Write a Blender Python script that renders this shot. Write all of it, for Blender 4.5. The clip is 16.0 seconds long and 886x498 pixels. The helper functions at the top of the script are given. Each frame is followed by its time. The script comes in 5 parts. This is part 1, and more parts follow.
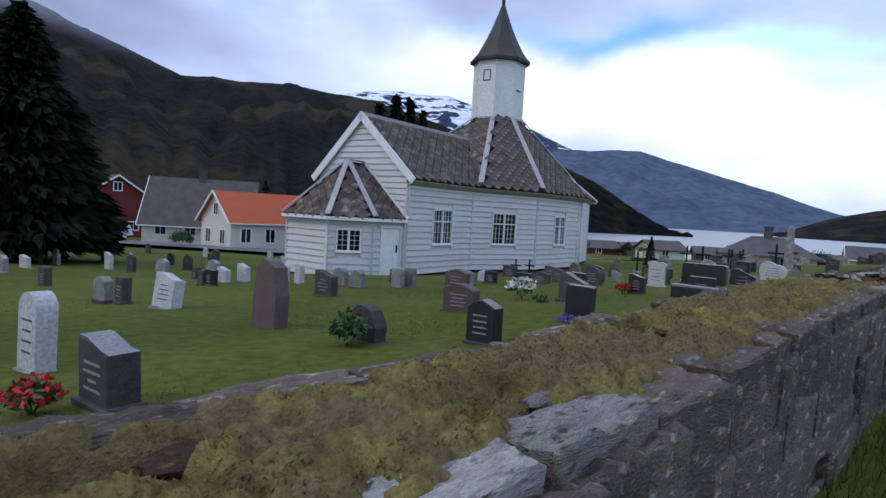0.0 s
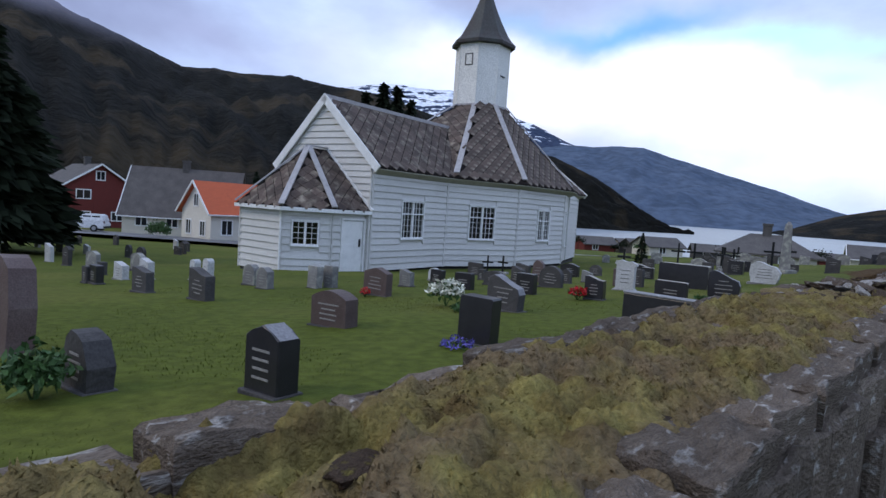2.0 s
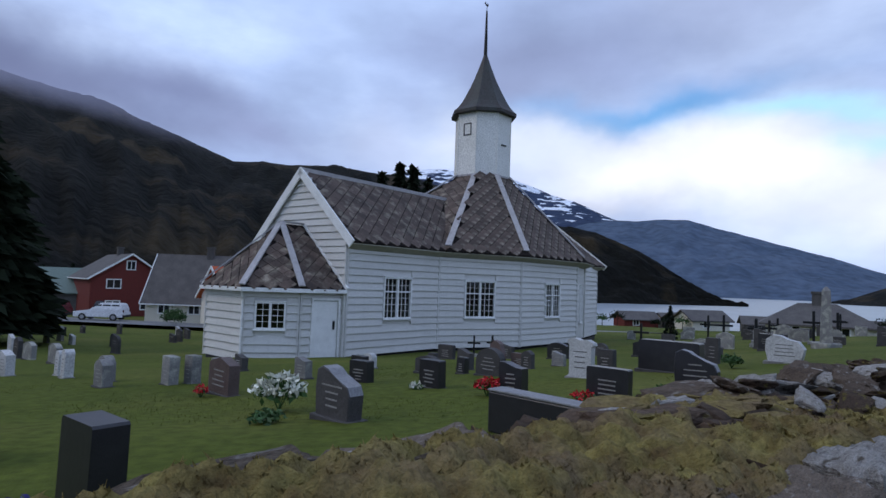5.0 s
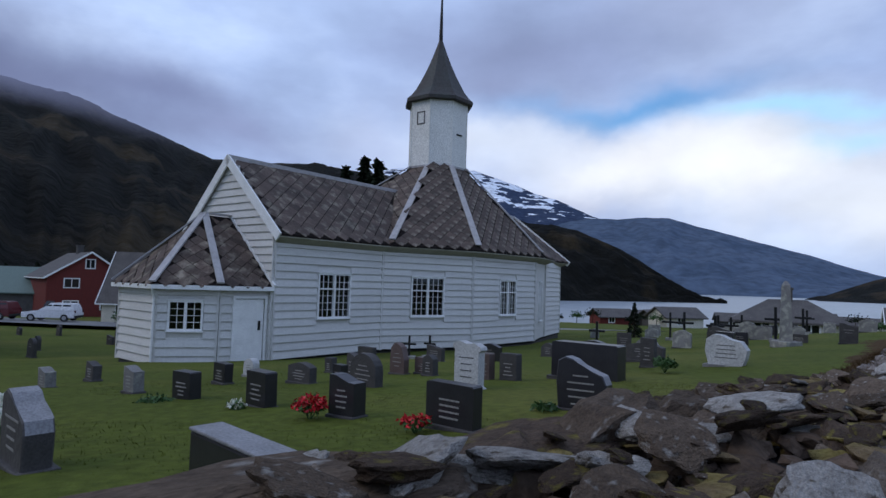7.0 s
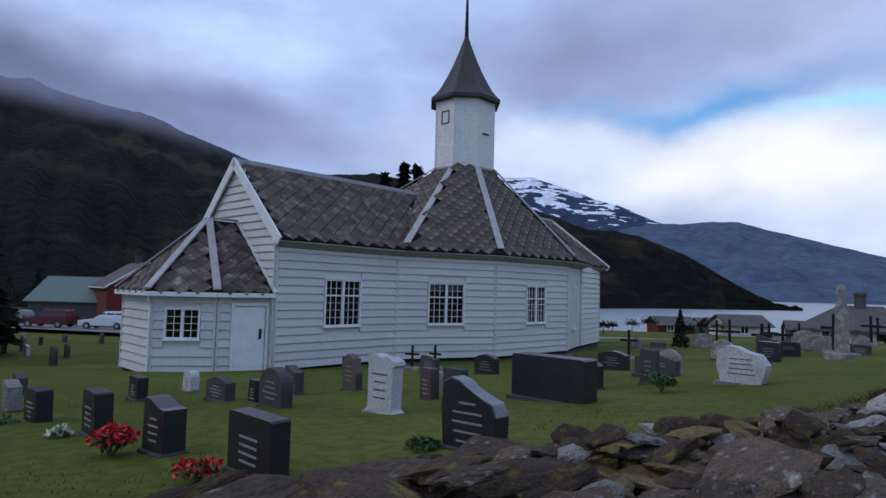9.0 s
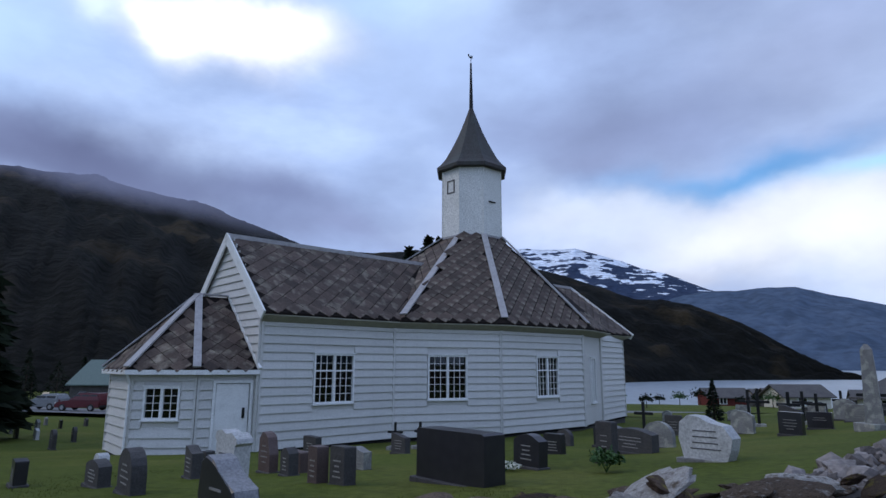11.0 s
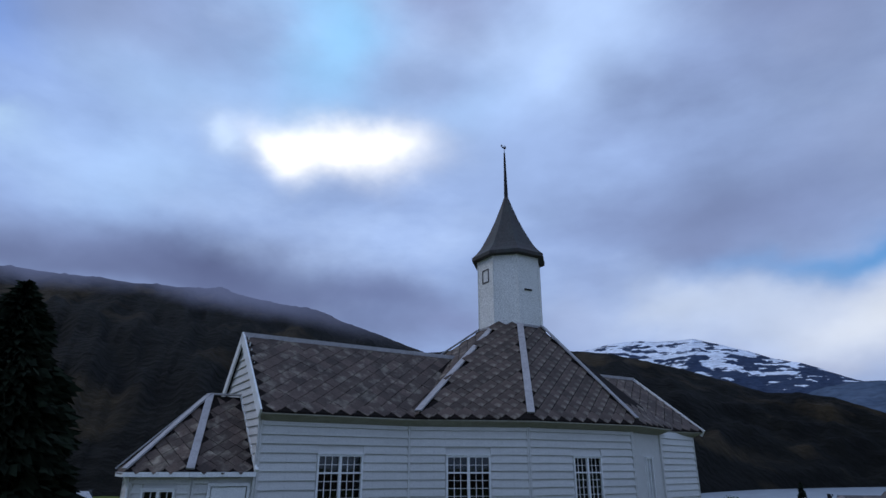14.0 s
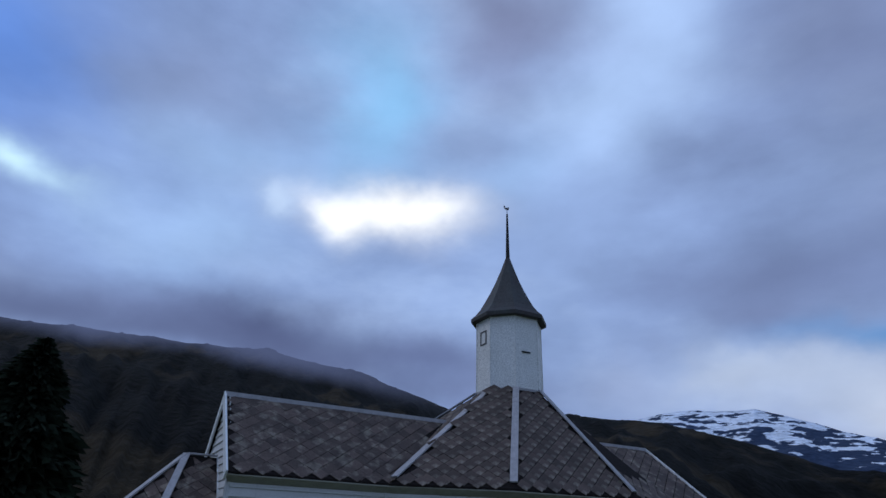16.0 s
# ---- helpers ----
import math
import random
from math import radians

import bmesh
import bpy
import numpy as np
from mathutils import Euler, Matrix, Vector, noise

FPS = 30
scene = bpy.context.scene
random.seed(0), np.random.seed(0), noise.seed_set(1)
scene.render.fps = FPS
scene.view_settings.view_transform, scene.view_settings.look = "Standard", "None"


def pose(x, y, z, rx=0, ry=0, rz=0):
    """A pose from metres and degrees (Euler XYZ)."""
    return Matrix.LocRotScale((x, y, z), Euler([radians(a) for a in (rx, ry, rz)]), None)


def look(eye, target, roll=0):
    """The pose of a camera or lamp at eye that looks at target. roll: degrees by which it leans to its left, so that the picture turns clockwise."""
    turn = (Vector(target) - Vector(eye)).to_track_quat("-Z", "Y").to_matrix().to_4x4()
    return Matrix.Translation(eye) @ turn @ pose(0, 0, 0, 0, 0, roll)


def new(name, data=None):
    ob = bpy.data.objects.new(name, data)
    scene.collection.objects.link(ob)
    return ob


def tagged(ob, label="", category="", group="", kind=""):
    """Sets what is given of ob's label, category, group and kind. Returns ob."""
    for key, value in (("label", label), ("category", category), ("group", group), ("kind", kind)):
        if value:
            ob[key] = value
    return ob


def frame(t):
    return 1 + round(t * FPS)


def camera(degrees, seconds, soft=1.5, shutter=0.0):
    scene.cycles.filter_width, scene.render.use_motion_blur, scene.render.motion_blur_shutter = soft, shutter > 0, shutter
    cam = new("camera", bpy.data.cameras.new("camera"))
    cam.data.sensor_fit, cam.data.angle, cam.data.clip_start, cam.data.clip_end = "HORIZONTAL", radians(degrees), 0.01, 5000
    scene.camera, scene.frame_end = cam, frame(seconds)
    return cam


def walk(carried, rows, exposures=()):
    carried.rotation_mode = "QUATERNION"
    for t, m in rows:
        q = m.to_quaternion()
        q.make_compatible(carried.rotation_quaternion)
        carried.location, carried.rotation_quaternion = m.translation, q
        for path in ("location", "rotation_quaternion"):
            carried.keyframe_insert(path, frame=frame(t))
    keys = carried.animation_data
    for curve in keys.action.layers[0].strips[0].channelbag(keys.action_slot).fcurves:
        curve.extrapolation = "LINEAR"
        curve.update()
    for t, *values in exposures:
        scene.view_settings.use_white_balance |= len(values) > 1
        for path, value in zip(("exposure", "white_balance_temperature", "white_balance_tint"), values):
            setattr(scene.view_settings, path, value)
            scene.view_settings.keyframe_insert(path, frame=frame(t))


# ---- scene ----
cam = camera(72.8, 16.0)
PATH = [
    (0, (0.248, 2.485, 2.374), (0.228, 4.481, 2.25), 3.3),
    (0.5, (0.532, 3.022, 2.365), (0.493, 5.017, 2.23), 3.5),
    (1, (0.857, 3.51, 2.356), (0.839, 5.505, 2.214), 3.4),
    (1.5, (1.196, 4.0, 2.352), (1.185, 5.995, 2.203), 3.4),
    (2, (1.552, 4.485, 2.339), (1.529, 6.48, 2.197), 3.9),
    (2.5, (1.867, 4.939, 2.318), (1.823, 6.936, 2.21), 3.5),
    (3, (2.224, 5.376, 2.307), (2.165, 7.374, 2.246), 3.7),
    (3.5, (2.57, 5.788, 2.301), (2.467, 7.785, 2.312), 2.8),
    (4, (2.952, 6.158, 2.296), (2.783, 8.149, 2.377), 2.3),
    (6.5, (4.737, 8.168, 2.248), (4.551, 10.155, 2.374), 2.0),
    (7, (5.097, 8.617, 2.248), (4.970, 10.610, 2.361), 1.8),
    (7.5, (5.476, 9.006, 2.244), (5.317, 10.996, 2.354), 1.3),
    (8, (5.793, 9.442, 2.245), (5.585, 11.429, 2.333), 1.6),
    (10.5, (7.736, 10.887, 2.124), (7.285, 12.810, 2.439), 0.2),
    (11, (8.080, 11.189, 2.108), (7.618, 13.097, 2.487), 0.2),
    (11.5, (8.424, 11.562, 2.073), (8.006, 13.468, 2.508), -0.3),
    (12, (8.954, 12.053, 2.066), (8.578, 13.962, 2.529), -0.8),
    (12.5, (9.426, 12.398, 2.057), (9.034, 14.297, 2.546), -1.1),
    (13, (9.894, 12.581, 2.013), (9.407, 14.447, 2.541), -1.0),
    (13.5, (10.373, 12.828, 2.029), (9.730, 14.624, 2.632), -0.5),
    (14, (10.939, 12.881, 2.012), (10.181, 14.598, 2.701), -0.0),
    (14.5, (11.472, 13.110, 2.013), (10.640, 14.764, 2.778), 0.5),
    (15, (11.923, 13.287, 2.002), (11.054, 14.899, 2.817), 2.1),
    (15.5, (12.463, 13.739, 2.007), (11.586, 15.328, 2.868), 2.0),
    (16, (12.968, 13.960, 2.002), (12.098, 15.545, 2.884), 2.1),
]
walk(cam, [(t, look(eye, target, roll)) for t, eye, target, roll in PATH],
     exposures=[(0, 0.10, 6700, 10), (3.0, 0.12, 6700, 10), (4.0, -0.05, 6500, 10), (6.5, -0.4, 6400, 10), (8.0, -0.4, 6350, 10), (10.5, -0.35, 6250, 10), (12.5, -0.5, 6150, 10), (14.0, -0.75, 5950, 10), (16.0, -0.95, 5750, 10)])

# ---- world and light ----
def sky_world():
    """A broken overcast: a clear Nishita sky behind, cloud masses by bearing and height before it."""
    world = bpy.data.worlds.new("overcast_sky")
    scene.world = world
    world.use_nodes = True
    nt = world.node_tree
    nt.nodes.clear()
    n, l = nt.nodes.new, nt.links.new
    out = n("ShaderNodeOutputWorld")
    bg = n("ShaderNodeBackground")
    bg.inputs[1].default_value = 1.0
    l(bg.outputs[0], out.inputs[0])

    def calc(op, a, b=0.0, c=0.0):
        nd = n("ShaderNodeMath"); nd.operation = op
        for k, v in enumerate((a, b, c)):
            if isinstance(v, (int, float)):
                nd.inputs[k].default_value = v
            else:
                l(v, nd.inputs[k])
        return nd.outputs[0]

    def cloud_noise(scale, detail, rough, stretch, shift=0.0):
        mv = n("ShaderNodeVectorMath"); mv.operation = "MULTIPLY_ADD"
        mv.inputs[1].default_value, mv.inputs[2].default_value = stretch, (shift, shift * 0.7, 0)
        l(co.outputs["Generated"], mv.inputs[0])
        nz = n("ShaderNodeTexNoise")
        nz.inputs["Scale"].default_value, nz.inputs["Detail"].default_value, nz.inputs["Roughness"].default_value = scale, detail, rough
        l(mv.outputs[0], nz.inputs["Vector"])
        return nz.outputs[0]

    def blend(a, b, fac):
        mx = n("ShaderNodeMix"); mx.data_type = "RGBA"
        l(fac, mx.inputs[0])
        for k, v in ((6, a), (7, b)):
            if isinstance(v, tuple):
                mx.inputs[k].default_value = (*v, 1)
            else:
                l(v, mx.inputs[k])
        return mx.outputs[2]

    sky = n("ShaderNodeTexSky")
    sky.sky_type, sky.sun_disc = "NISHITA", False
    sky.sun_elevation, sky.sun_rotation = radians(38), radians(-75)
    clear = n("ShaderNodeMix")
    clear.data_type, clear.blend_type = "RGBA", "MULTIPLY"
    clear.inputs[0].default_value = 1.0
    l(sky.outputs[0], clear.inputs[6])
    clear.inputs[7].default_value = (0.13, 0.19, 0.24, 1)
    co = n("ShaderNodeTexCoord")
    sep = n("ShaderNodeSeparateXYZ"); l(co.outputs["Generated"], sep.inputs[0])
    bearing = calc("MULTIPLY", calc("ARCTAN2", sep.outputs[0], sep.outputs[1]), 57.296)
    height = calc("MULTIPLY", calc("ARCSINE", sep.outputs[2]), 57.296)
    # wind-torn edges: shift the bearing and the height by noise
    bearing = calc("MULTIPLY_ADD", calc("SUBTRACT", cloud_noise(3.6, 5.0, 0.50, (1, 1, 1.5)), 0.5), 17.0, bearing)
    height = calc("MULTIPLY_ADD", calc("SUBTRACT", cloud_noise(4.2, 5.0, 0.50, (1, 1, 1.3), 3.1), 0.5), 9.0, height)

    body = n("ShaderNodeValToRGB")
    e = body.color_ramp.elements
    e[0].position, e[0].color = 0.30, (0.42, 0.54, 0.88, 1)
    e[1].position, e[1].color = 0.70, (0.78, 0.98, 1.40, 1)
    m = e.new(0.50); m.color = (0.56, 0.73, 1.14, 1)
    l(cloud_noise(2.6, 7.0, 0.55, (1.0, 1.0, 2.6)), body.inputs[0])
    c = body.outputs[0]
    light, cyan, grey, dark = (0.74, 1.04, 1.52), (0.60, 1.12, 1.62), (0.48, 0.57, 0.86), (0.37, 0.45, 0.74)
    white, glare = (1.30, 1.33, 1.40), (2.4, 2.25, 2.0)
    # bearing, height, half width, half height, slope, colour, cover
    masses = (
        (-74, 35, 12, 8, 0, (0.26, 0.52, 1.30), .85), (-57, 37, 11, 5, 0, grey, .7), (-50, 31, 9, 4, 0, light, .6), (-54, 24, 9, 3.5, 0, light, .6),
        (-38, 39, 6, 7, 0, cyan, .85), (-22, 34, 10, 3.5, 0, light, .75), (-11, 38, 8, 7, 0, (0.95, 1.22, 1.70), .9), (-6, 44, 8, 6, 0, (0.95, 1.22, 1.70), .9),
        (-21, 46, 10, 5, 0, (0.42, 0.46, 0.70), .95), (-28, 36, 5, 2.5, 0, grey, .5), (-14, 28, 9, 6, 0, (0.66, 0.86, 1.32), .85), (14, 39, 14, 9, 0, (0.38, 0.44, 0.70), .85), (21, 25, 13, 6, 0, grey, .8),
        (5, 21.0, 13, 4.2, .05, dark, .95), (2.5, 17.5, 5, 2.5, 0, (0.36, 0.43, 0.70), .8),
        (-60, 17, 12, 3, 0, dark, .85), (-46, 16.5, 13, 3, -.1, (0.19, 0.22, 0.41), .9), (-33, 16, 9, 3, -.2, (0.25, 0.30, 0.53), .85), (-24, 12, 6, 2.5, -.2, (0.36, 0.42, 0.70), .7),
        (-12, 13, 6, 3.5, 0, (0.66, 0.76, 1.06), .7), (-4, 13.5, 5, 2, 0, (0.72, 0.84, 1.14), .7),
        (14, 11.3, 11, 3.0, 0, white, .97), (1, 13, 7, 1.6, .05, (1.0, 1.1, 1.3), .8), (24, 10, 9, 4.2, 0, white, 1.0), (6, 8.8, 7, 1.2, -.1, (0.72, 0.76, 0.95), .6), (35, 6, 9, 4, 0, (1.12, 1.18, 1.28), .9),
        (15, 16.6, 10, 1.25, .08, clear.outputs[2], 1.0), (27, 14.6, 8, 1.1, -.05, cyan, .8), (30.5, 11.6, 3, 1.2, 0, cyan, .6),
        (-34, 29.6, 7.0, 2.1, .05, glare, 1.0), (-38.5, 28, 3, 1.9, 0, glare, .95), (-45, 28, 1.5, 1.6, .3, (1.2, 1.4, 1.7), .85), (-68, 25.8, 4, 1.3, -.1, (1.3, 1.7, 1.8), .95),
    )
    for az, el, w, h, slope, col, cover in masses:
        dx = calc("SUBTRACT", bearing, az)
        dy = calc("MULTIPLY", calc("SUBTRACT", calc("MULTIPLY_ADD", dx, -slope, height), el), 1 / h)
        dx = calc("MULTIPLY", dx, 1 / w)
        r = calc("MULTIPLY_ADD", dx, dx, calc("MULTIPLY", dy, dy))
        c = blend(c, col, calc("MULTIPLY", calc("POWER", 2.718, calc("MULTIPLY", r, -1.0)), cover))
    # fine streaks through all of it
    mp = n("ShaderNodeMapRange"); mp.inputs[1].default_value, mp.inputs[2].default_value, mp.inputs[3].default_value, mp.inputs[4].default_value = 0.3, 0.7, 0.90, 1.10
    l(cloud_noise(6.0, 6.0, 0.5, (1, 1, 1.7), 7.7), mp.inputs[0])
    tint = n("ShaderNodeVectorMath"); tint.operation = "SCALE"
    l(c, tint.inputs[0]); l(mp.outputs[0], tint.inputs["Scale"])
    l(tint.outputs[0], bg.inputs[0])


sky_world()
sun_data = bpy.data.lights.new("sun", "SUN")
sun_data.energy, sun_data.angle, sun_data.color = 0.8, radians(25), (1.0, 0.90, 0.76)
sun = new("sun", sun_data)
sun.matrix_basis = look((-60, 10, 50), (0, 26, 0))


# ---- materials ----
def material(name, base, rough=0.7, metal=0.0, second=None, scale=6.0, amount=0.6, fine=60.0, bump=0.2, bump_scale=40.0, third=None, third_scale=1.2,
             third_cut=(0.5, 0.62), per_piece=0.0, distort=0.0, stretch=(1, 1, 1), bump_dist=0.02, voronoi=False):
    """A surface with two scales of colour variation, optional patches of a third colour, and fine relief."""
    m = bpy.data.materials.new(name)
    m.use_nodes = True
    nt = m.node_tree
    n, l = nt.nodes.new, nt.links.new
    p = nt.nodes["Principled BSDF"]
    p.inputs["Roughness"].default_value, p.inputs["Metallic"].default_value = rough, metal
    p.inputs["Specular IOR Level"].default_value = 0.08 if rough >= 0.84 else 0.4
    co = n("ShaderNodeTexCoord")
    vm = n("ShaderNodeVectorMath"); vm.operation = "MULTIPLY"; vm.inputs[1].default_value = stretch
    l(co.outputs["Object"], vm.inputs[0])
    vec = vm.outputs[0]
    a = n("ShaderNodeTexNoise"); a.inputs["Scale"].default_value, a.inputs["Detail"].default_value = scale, 6.0
    a.inputs["Distortion"].default_value = distort
    l(vec, a.inputs["Vector"])
    b = n("ShaderNodeTexNoise"); b.inputs["Scale"].default_value, b.inputs["Detail"].default_value = fine, 3.0
    l(vec, b.inputs["Vector"])
    mix = n("ShaderNodeMix"); mix.data_type = "RGBA"
    mr = n("ShaderNodeMapRange"); mr.inputs[1].default_value, mr.inputs[2].default_value = 0.35, 0.68
    mr.inputs[4].default_value = amount
    l(a.outputs[0], mr.inputs[0]); l(mr.outputs[0], mix.inputs[0])
    mix.inputs[6].default_value = (*base, 1)
    mix.inputs[7].default_value = (*(second or tuple(v * 0.6 for v in base)), 1)
    col = mix.outputs[2]
    if third:
        c = n("ShaderNodeTexNoise"); c.inputs["Scale"].default_value, c.inputs["Detail"].default_value = third_scale, 5.0
        l(vec, c.inputs["Vector"])
        cr = n("ShaderNodeMapRange"); cr.inputs[1].default_value, cr.inputs[2].default_value = third_cut
        l(c.outputs[0], cr.inputs[0])
        m3 = n("ShaderNodeMix"); m3.data_type = "RGBA"
        l(cr.outputs[0], m3.inputs[0]); l(col, m3.inputs[6]); m3.inputs[7].default_value = (*third, 1)
        col = m3.outputs[2]
    hsv = n("ShaderNodeHueSaturation")
    vr = n("ShaderNodeMapRange"); vr.inputs[1].default_value, vr.inputs[2].default_value = 0.3, 0.7
    vr.inputs[3].default_value, vr.inputs[4].default_value = 0.75, 1.25
    l(b.outputs[0], vr.inputs[0])
    val = vr.outputs[0]
    if per_piece:
        oi, ge = n("ShaderNodeObjectInfo"), n("ShaderNodeNewGeometry")
        ad = n("ShaderNodeMath"); ad.operation = "ADD"
        l(oi.outputs["Random"], ad.inputs[0]); l(ge.outputs["Random Per Island"], ad.inputs[1])
        fr = n("ShaderNodeMath"); fr.operation = "FRACT"; l(ad.outputs[0], fr.inputs[0])
        pr = n("ShaderNodeMapRange"); pr.inputs[3].default_value, pr.inputs[4].default_value = 1 - per_piece, 1 + per_piece
        l(fr.outputs[0], pr.inputs[0])
        mu = n("ShaderNodeMath"); mu.operation = "MULTIPLY"; l(val, mu.inputs[0]); l(pr.outputs[0], mu.inputs[1])
        val = mu.outputs[0]
    l(val, hsv.inputs["Value"]); l(col, hsv.inputs["Color"])
    l(hsv.outputs[0], p.inputs["Base Color"])
    if bump:
        h = n("ShaderNodeTexNoise"); h.inputs["Scale"].default_value, h.inputs["Detail"].default_value = bump_scale, 6.0
        l(vec, h.inputs["Vector"])
        bn = n("ShaderNodeBump"); bn.inputs["Strength"].default_value, bn.inputs["Distance"].default_value = bump, bump_dist
        l(h.outputs[0], bn.inputs["Height"]); l(bn.outputs[0], p.inputs["Normal"])
    return m


M_GRASS = material("mown_grass", (0.086, 0.104, 0.018), 0.9, second=(0.054, 0.070, 0.012), scale=0.35, fine=9.0, bump=0.6, bump_scale=45, third=(0.105, 0.112, 0.024), third_scale=0.22, bump_dist=0.03)
M_WHITE = material("white_painted_boards", (0.59, 0.58, 0.55), 0.6, second=(0.51, 0.505, 0.48), scale=2.0, amount=0.5, fine=30, bump=0.12, bump_scale=60, per_piece=0.05, stretch=(1, 1, 4))
M_TRIM = material("white_trim", (0.80, 0.80, 0.78), 0.55, second=(0.62, 0.62, 0.60), scale=3, amount=0.5, bump=0.1)
M_HIP = material("weathered_hip_board", (0.42, 0.40, 0.40), 0.8, second=(0.26, 0.25, 0.24), scale=5, fine=50, bump=0.3)
M_SLATE = material("lichened_slate", (0.100, 0.070, 0.054), 0.8, second=(0.042, 0.029, 0.024), scale=1.6, fine=22, bump=0.5, bump_scale=18, third=(0.22, 0.185, 0.14), third_scale=2.6, third_cut=(0.52, 0.7), per_piece=0.30)
M_DECK = material("dark_roof_underlay", (0.022, 0.017, 0.015), 0.9, bump=0.2)
M_SOFFIT = material("greenish_soffit_board", (0.36, 0.34, 0.27), 0.8, scale=4, amount=0.4)
M_LEAD = material("spire_cladding", (0.046, 0.037, 0.034), 0.65, second=(0.055, 0.062, 0.056), scale=1.5, amount=0.8, fine=14, bump=0.25, bump_scale=12, stretch=(1, 1, 0.3))
M_TOWER = material("tower_painted_panels", (0.74, 0.73, 0.69), 0.6, second=(0.66, 0.65, 0.60), scale=1.2, fine=20, bump=0.1)
M_IRON = material("black_iron", (0.02, 0.02, 0.02), 0.5, 0.6, bump=0.1)
M_FOUND = material("foundation_stone", (0.10, 0.095, 0.09), 0.9, scale=3, bump=0.6, bump_scale=8)
M_DARKROOM = material("dark_interior", (0.02, 0.02, 0.02), 0.9, bump=0)
M_BLACKSTONE = material("polished_black_granite", (0.022, 0.021, 0.024), 0.28, second=(0.035, 0.033, 0.036), scale=8, fine=180, bump=0.03)
M_ROUGHBLACK = material("rough_dark_granite", (0.045, 0.042, 0.042), 0.75, second=(0.075, 0.07, 0.066), scale=6, fine=70, bump=0.7, bump_scale=16, per_piece=0.15)
M_BROWNSTONE = material("red_brown_granite", (0.085, 0.055, 0.05), 0.6, second=(0.12, 0.09, 0.08), scale=7, fine=90, bump=0.3, per_piece=0.15)
M_GREYSTONE = material("grey_gravestone", (0.20, 0.195, 0.19), 0.75, second=(0.12, 0.12, 0.11), scale=4, fine=60, bump=0.4, third=(0.30, 0.30, 0.26), third_scale=5, per_piece=0.2)
M_WHITESTONE = material("white_marble_stone", (0.48, 0.48, 0.475), 0.7, second=(0.30, 0.30, 0.29), scale=3.5, fine=40, bump=0.15)
M_TOPSTONE = material("pale_top_stone", (0.23, 0.23, 0.24), 0.6, scale=8, fine=70, bump=0.3)
M_LETTER = material("pale_lettering", (0.26, 0.25, 0.235), 0.6, bump=0)
M_DARKLETTER = material("dark_lettering", (0.10, 0.10, 0.10), 0.6, bump=0)
M_ROCK = material("lichened_wall_stone", (0.140, 0.104, 0.076), 0.88, second=(0.058, 0.043, 0.034), scale=5, fine=45, bump=1.0, bump_scale=22, third=(0.33, 0.31, 0.28), third_scale=6.5, third_cut=(0.58, 0.72), per_piece=0.35, distort=1.2)
M_WALLSTONE = material("squared_wall_stone", (0.165, 0.132, 0.104), 0.88, second=(0.062, 0.047, 0.036), scale=4.5, fine=50, bump=1.0, bump_scale=24, third=(0.36, 0.34, 0.31), third_scale=6.0, third_cut=(0.57, 0.70), per_piece=0.3, distort=1.4)
M_RUSTROCK = material("rust_brown_stone", (0.088, 0.062, 0.045), 0.9, second=(0.030, 0.022, 0.017), scale=6, fine=50, bump=1.0, bump_scale=24, third=(0.14, 0.115, 0.035), third_scale=5.0, third_cut=(0.55, 0.66), per_piece=0.4, distort=1.5)
M_PALEROCK = material("pale_lichen_rock", (0.37, 0.35, 0.32), 0.88, second=(0.13, 0.11, 0.095), scale=8, fine=55, bump=1.0, bump_scale=26, third=(0.10, 0.08, 0.06), third_scale=7, third_cut=(0.58, 0.68), per_piece=0.25, distort=1.2)
M_GRAVEL = material("quarried_rubble", (0.21, 0.185, 0.17), 0.85, second=(0.08, 0.07, 0.068), scale=6, fine=40, bump=0.6, bump_scale=20, per_piece=0.55)
M_MOSS = material("dry_wall_moss", (0.29, 0.24, 0.080), 0.95, second=(0.115, 0.075, 0.034), scale=6.5, fine=45, bump=1.0, bump_scale=85, third=(0.20, 0.145, 0.080), third_scale=2.6, third_cut=(0.44, 0.60), bump_dist=0.03, amount=0.9)
M_BROWNGRASS = material("withered_grass", (0.10, 0.062, 0.03), 0.95, second=(0.05, 0.032, 0.016), scale=4, fine=60, bump=1.0, bump_scale=60, bump_dist=0.04)
M_LEAF = material("green_leaves", (0.045, 0.10, 0.025), 0.7, second=(0.025, 0.06, 0.015), scale=6, bump=0, per_piece=0.35)
M_CONIFER = material("dark_conifer_needles", (0.016, 0.022, 0.012), 0.9, second=(0.010, 0.014, 0.009), scale=2, bump=0, per_piece=0.4)
M_BARK = material("bark", (0.05, 0.04, 0.032), 0.95, bump=0.8, bump_scale=12)
M_RED = material("red_petals", (0.52, 0.012, 0.02), 0.6, second=(0.36, 0.01, 0.02), scale=12, bump=0, per_piece=0.4)
M_WHITEPETAL = material("white_petals", (0.70, 0.70, 0.58), 0.6, bump=0, per_piece=0.2)
M_PURPLE = material("blue_violet_petals", (0.12, 0.10, 0.40), 0.6, bump=0, per_piece=0.3)
M_REDWALL = material("red_painted_house", (0.14, 0.022, 0.016), 0.75, second=(0.10, 0.018, 0.014), scale=1.5, bump=0.2, stretch=(4, 4, 1))
M_CREAM = material("cream_painted_house", (0.66, 0.62, 0.53), 0.75, second=(0.58, 0.54, 0.46), scale=1.0, bump=0.1)
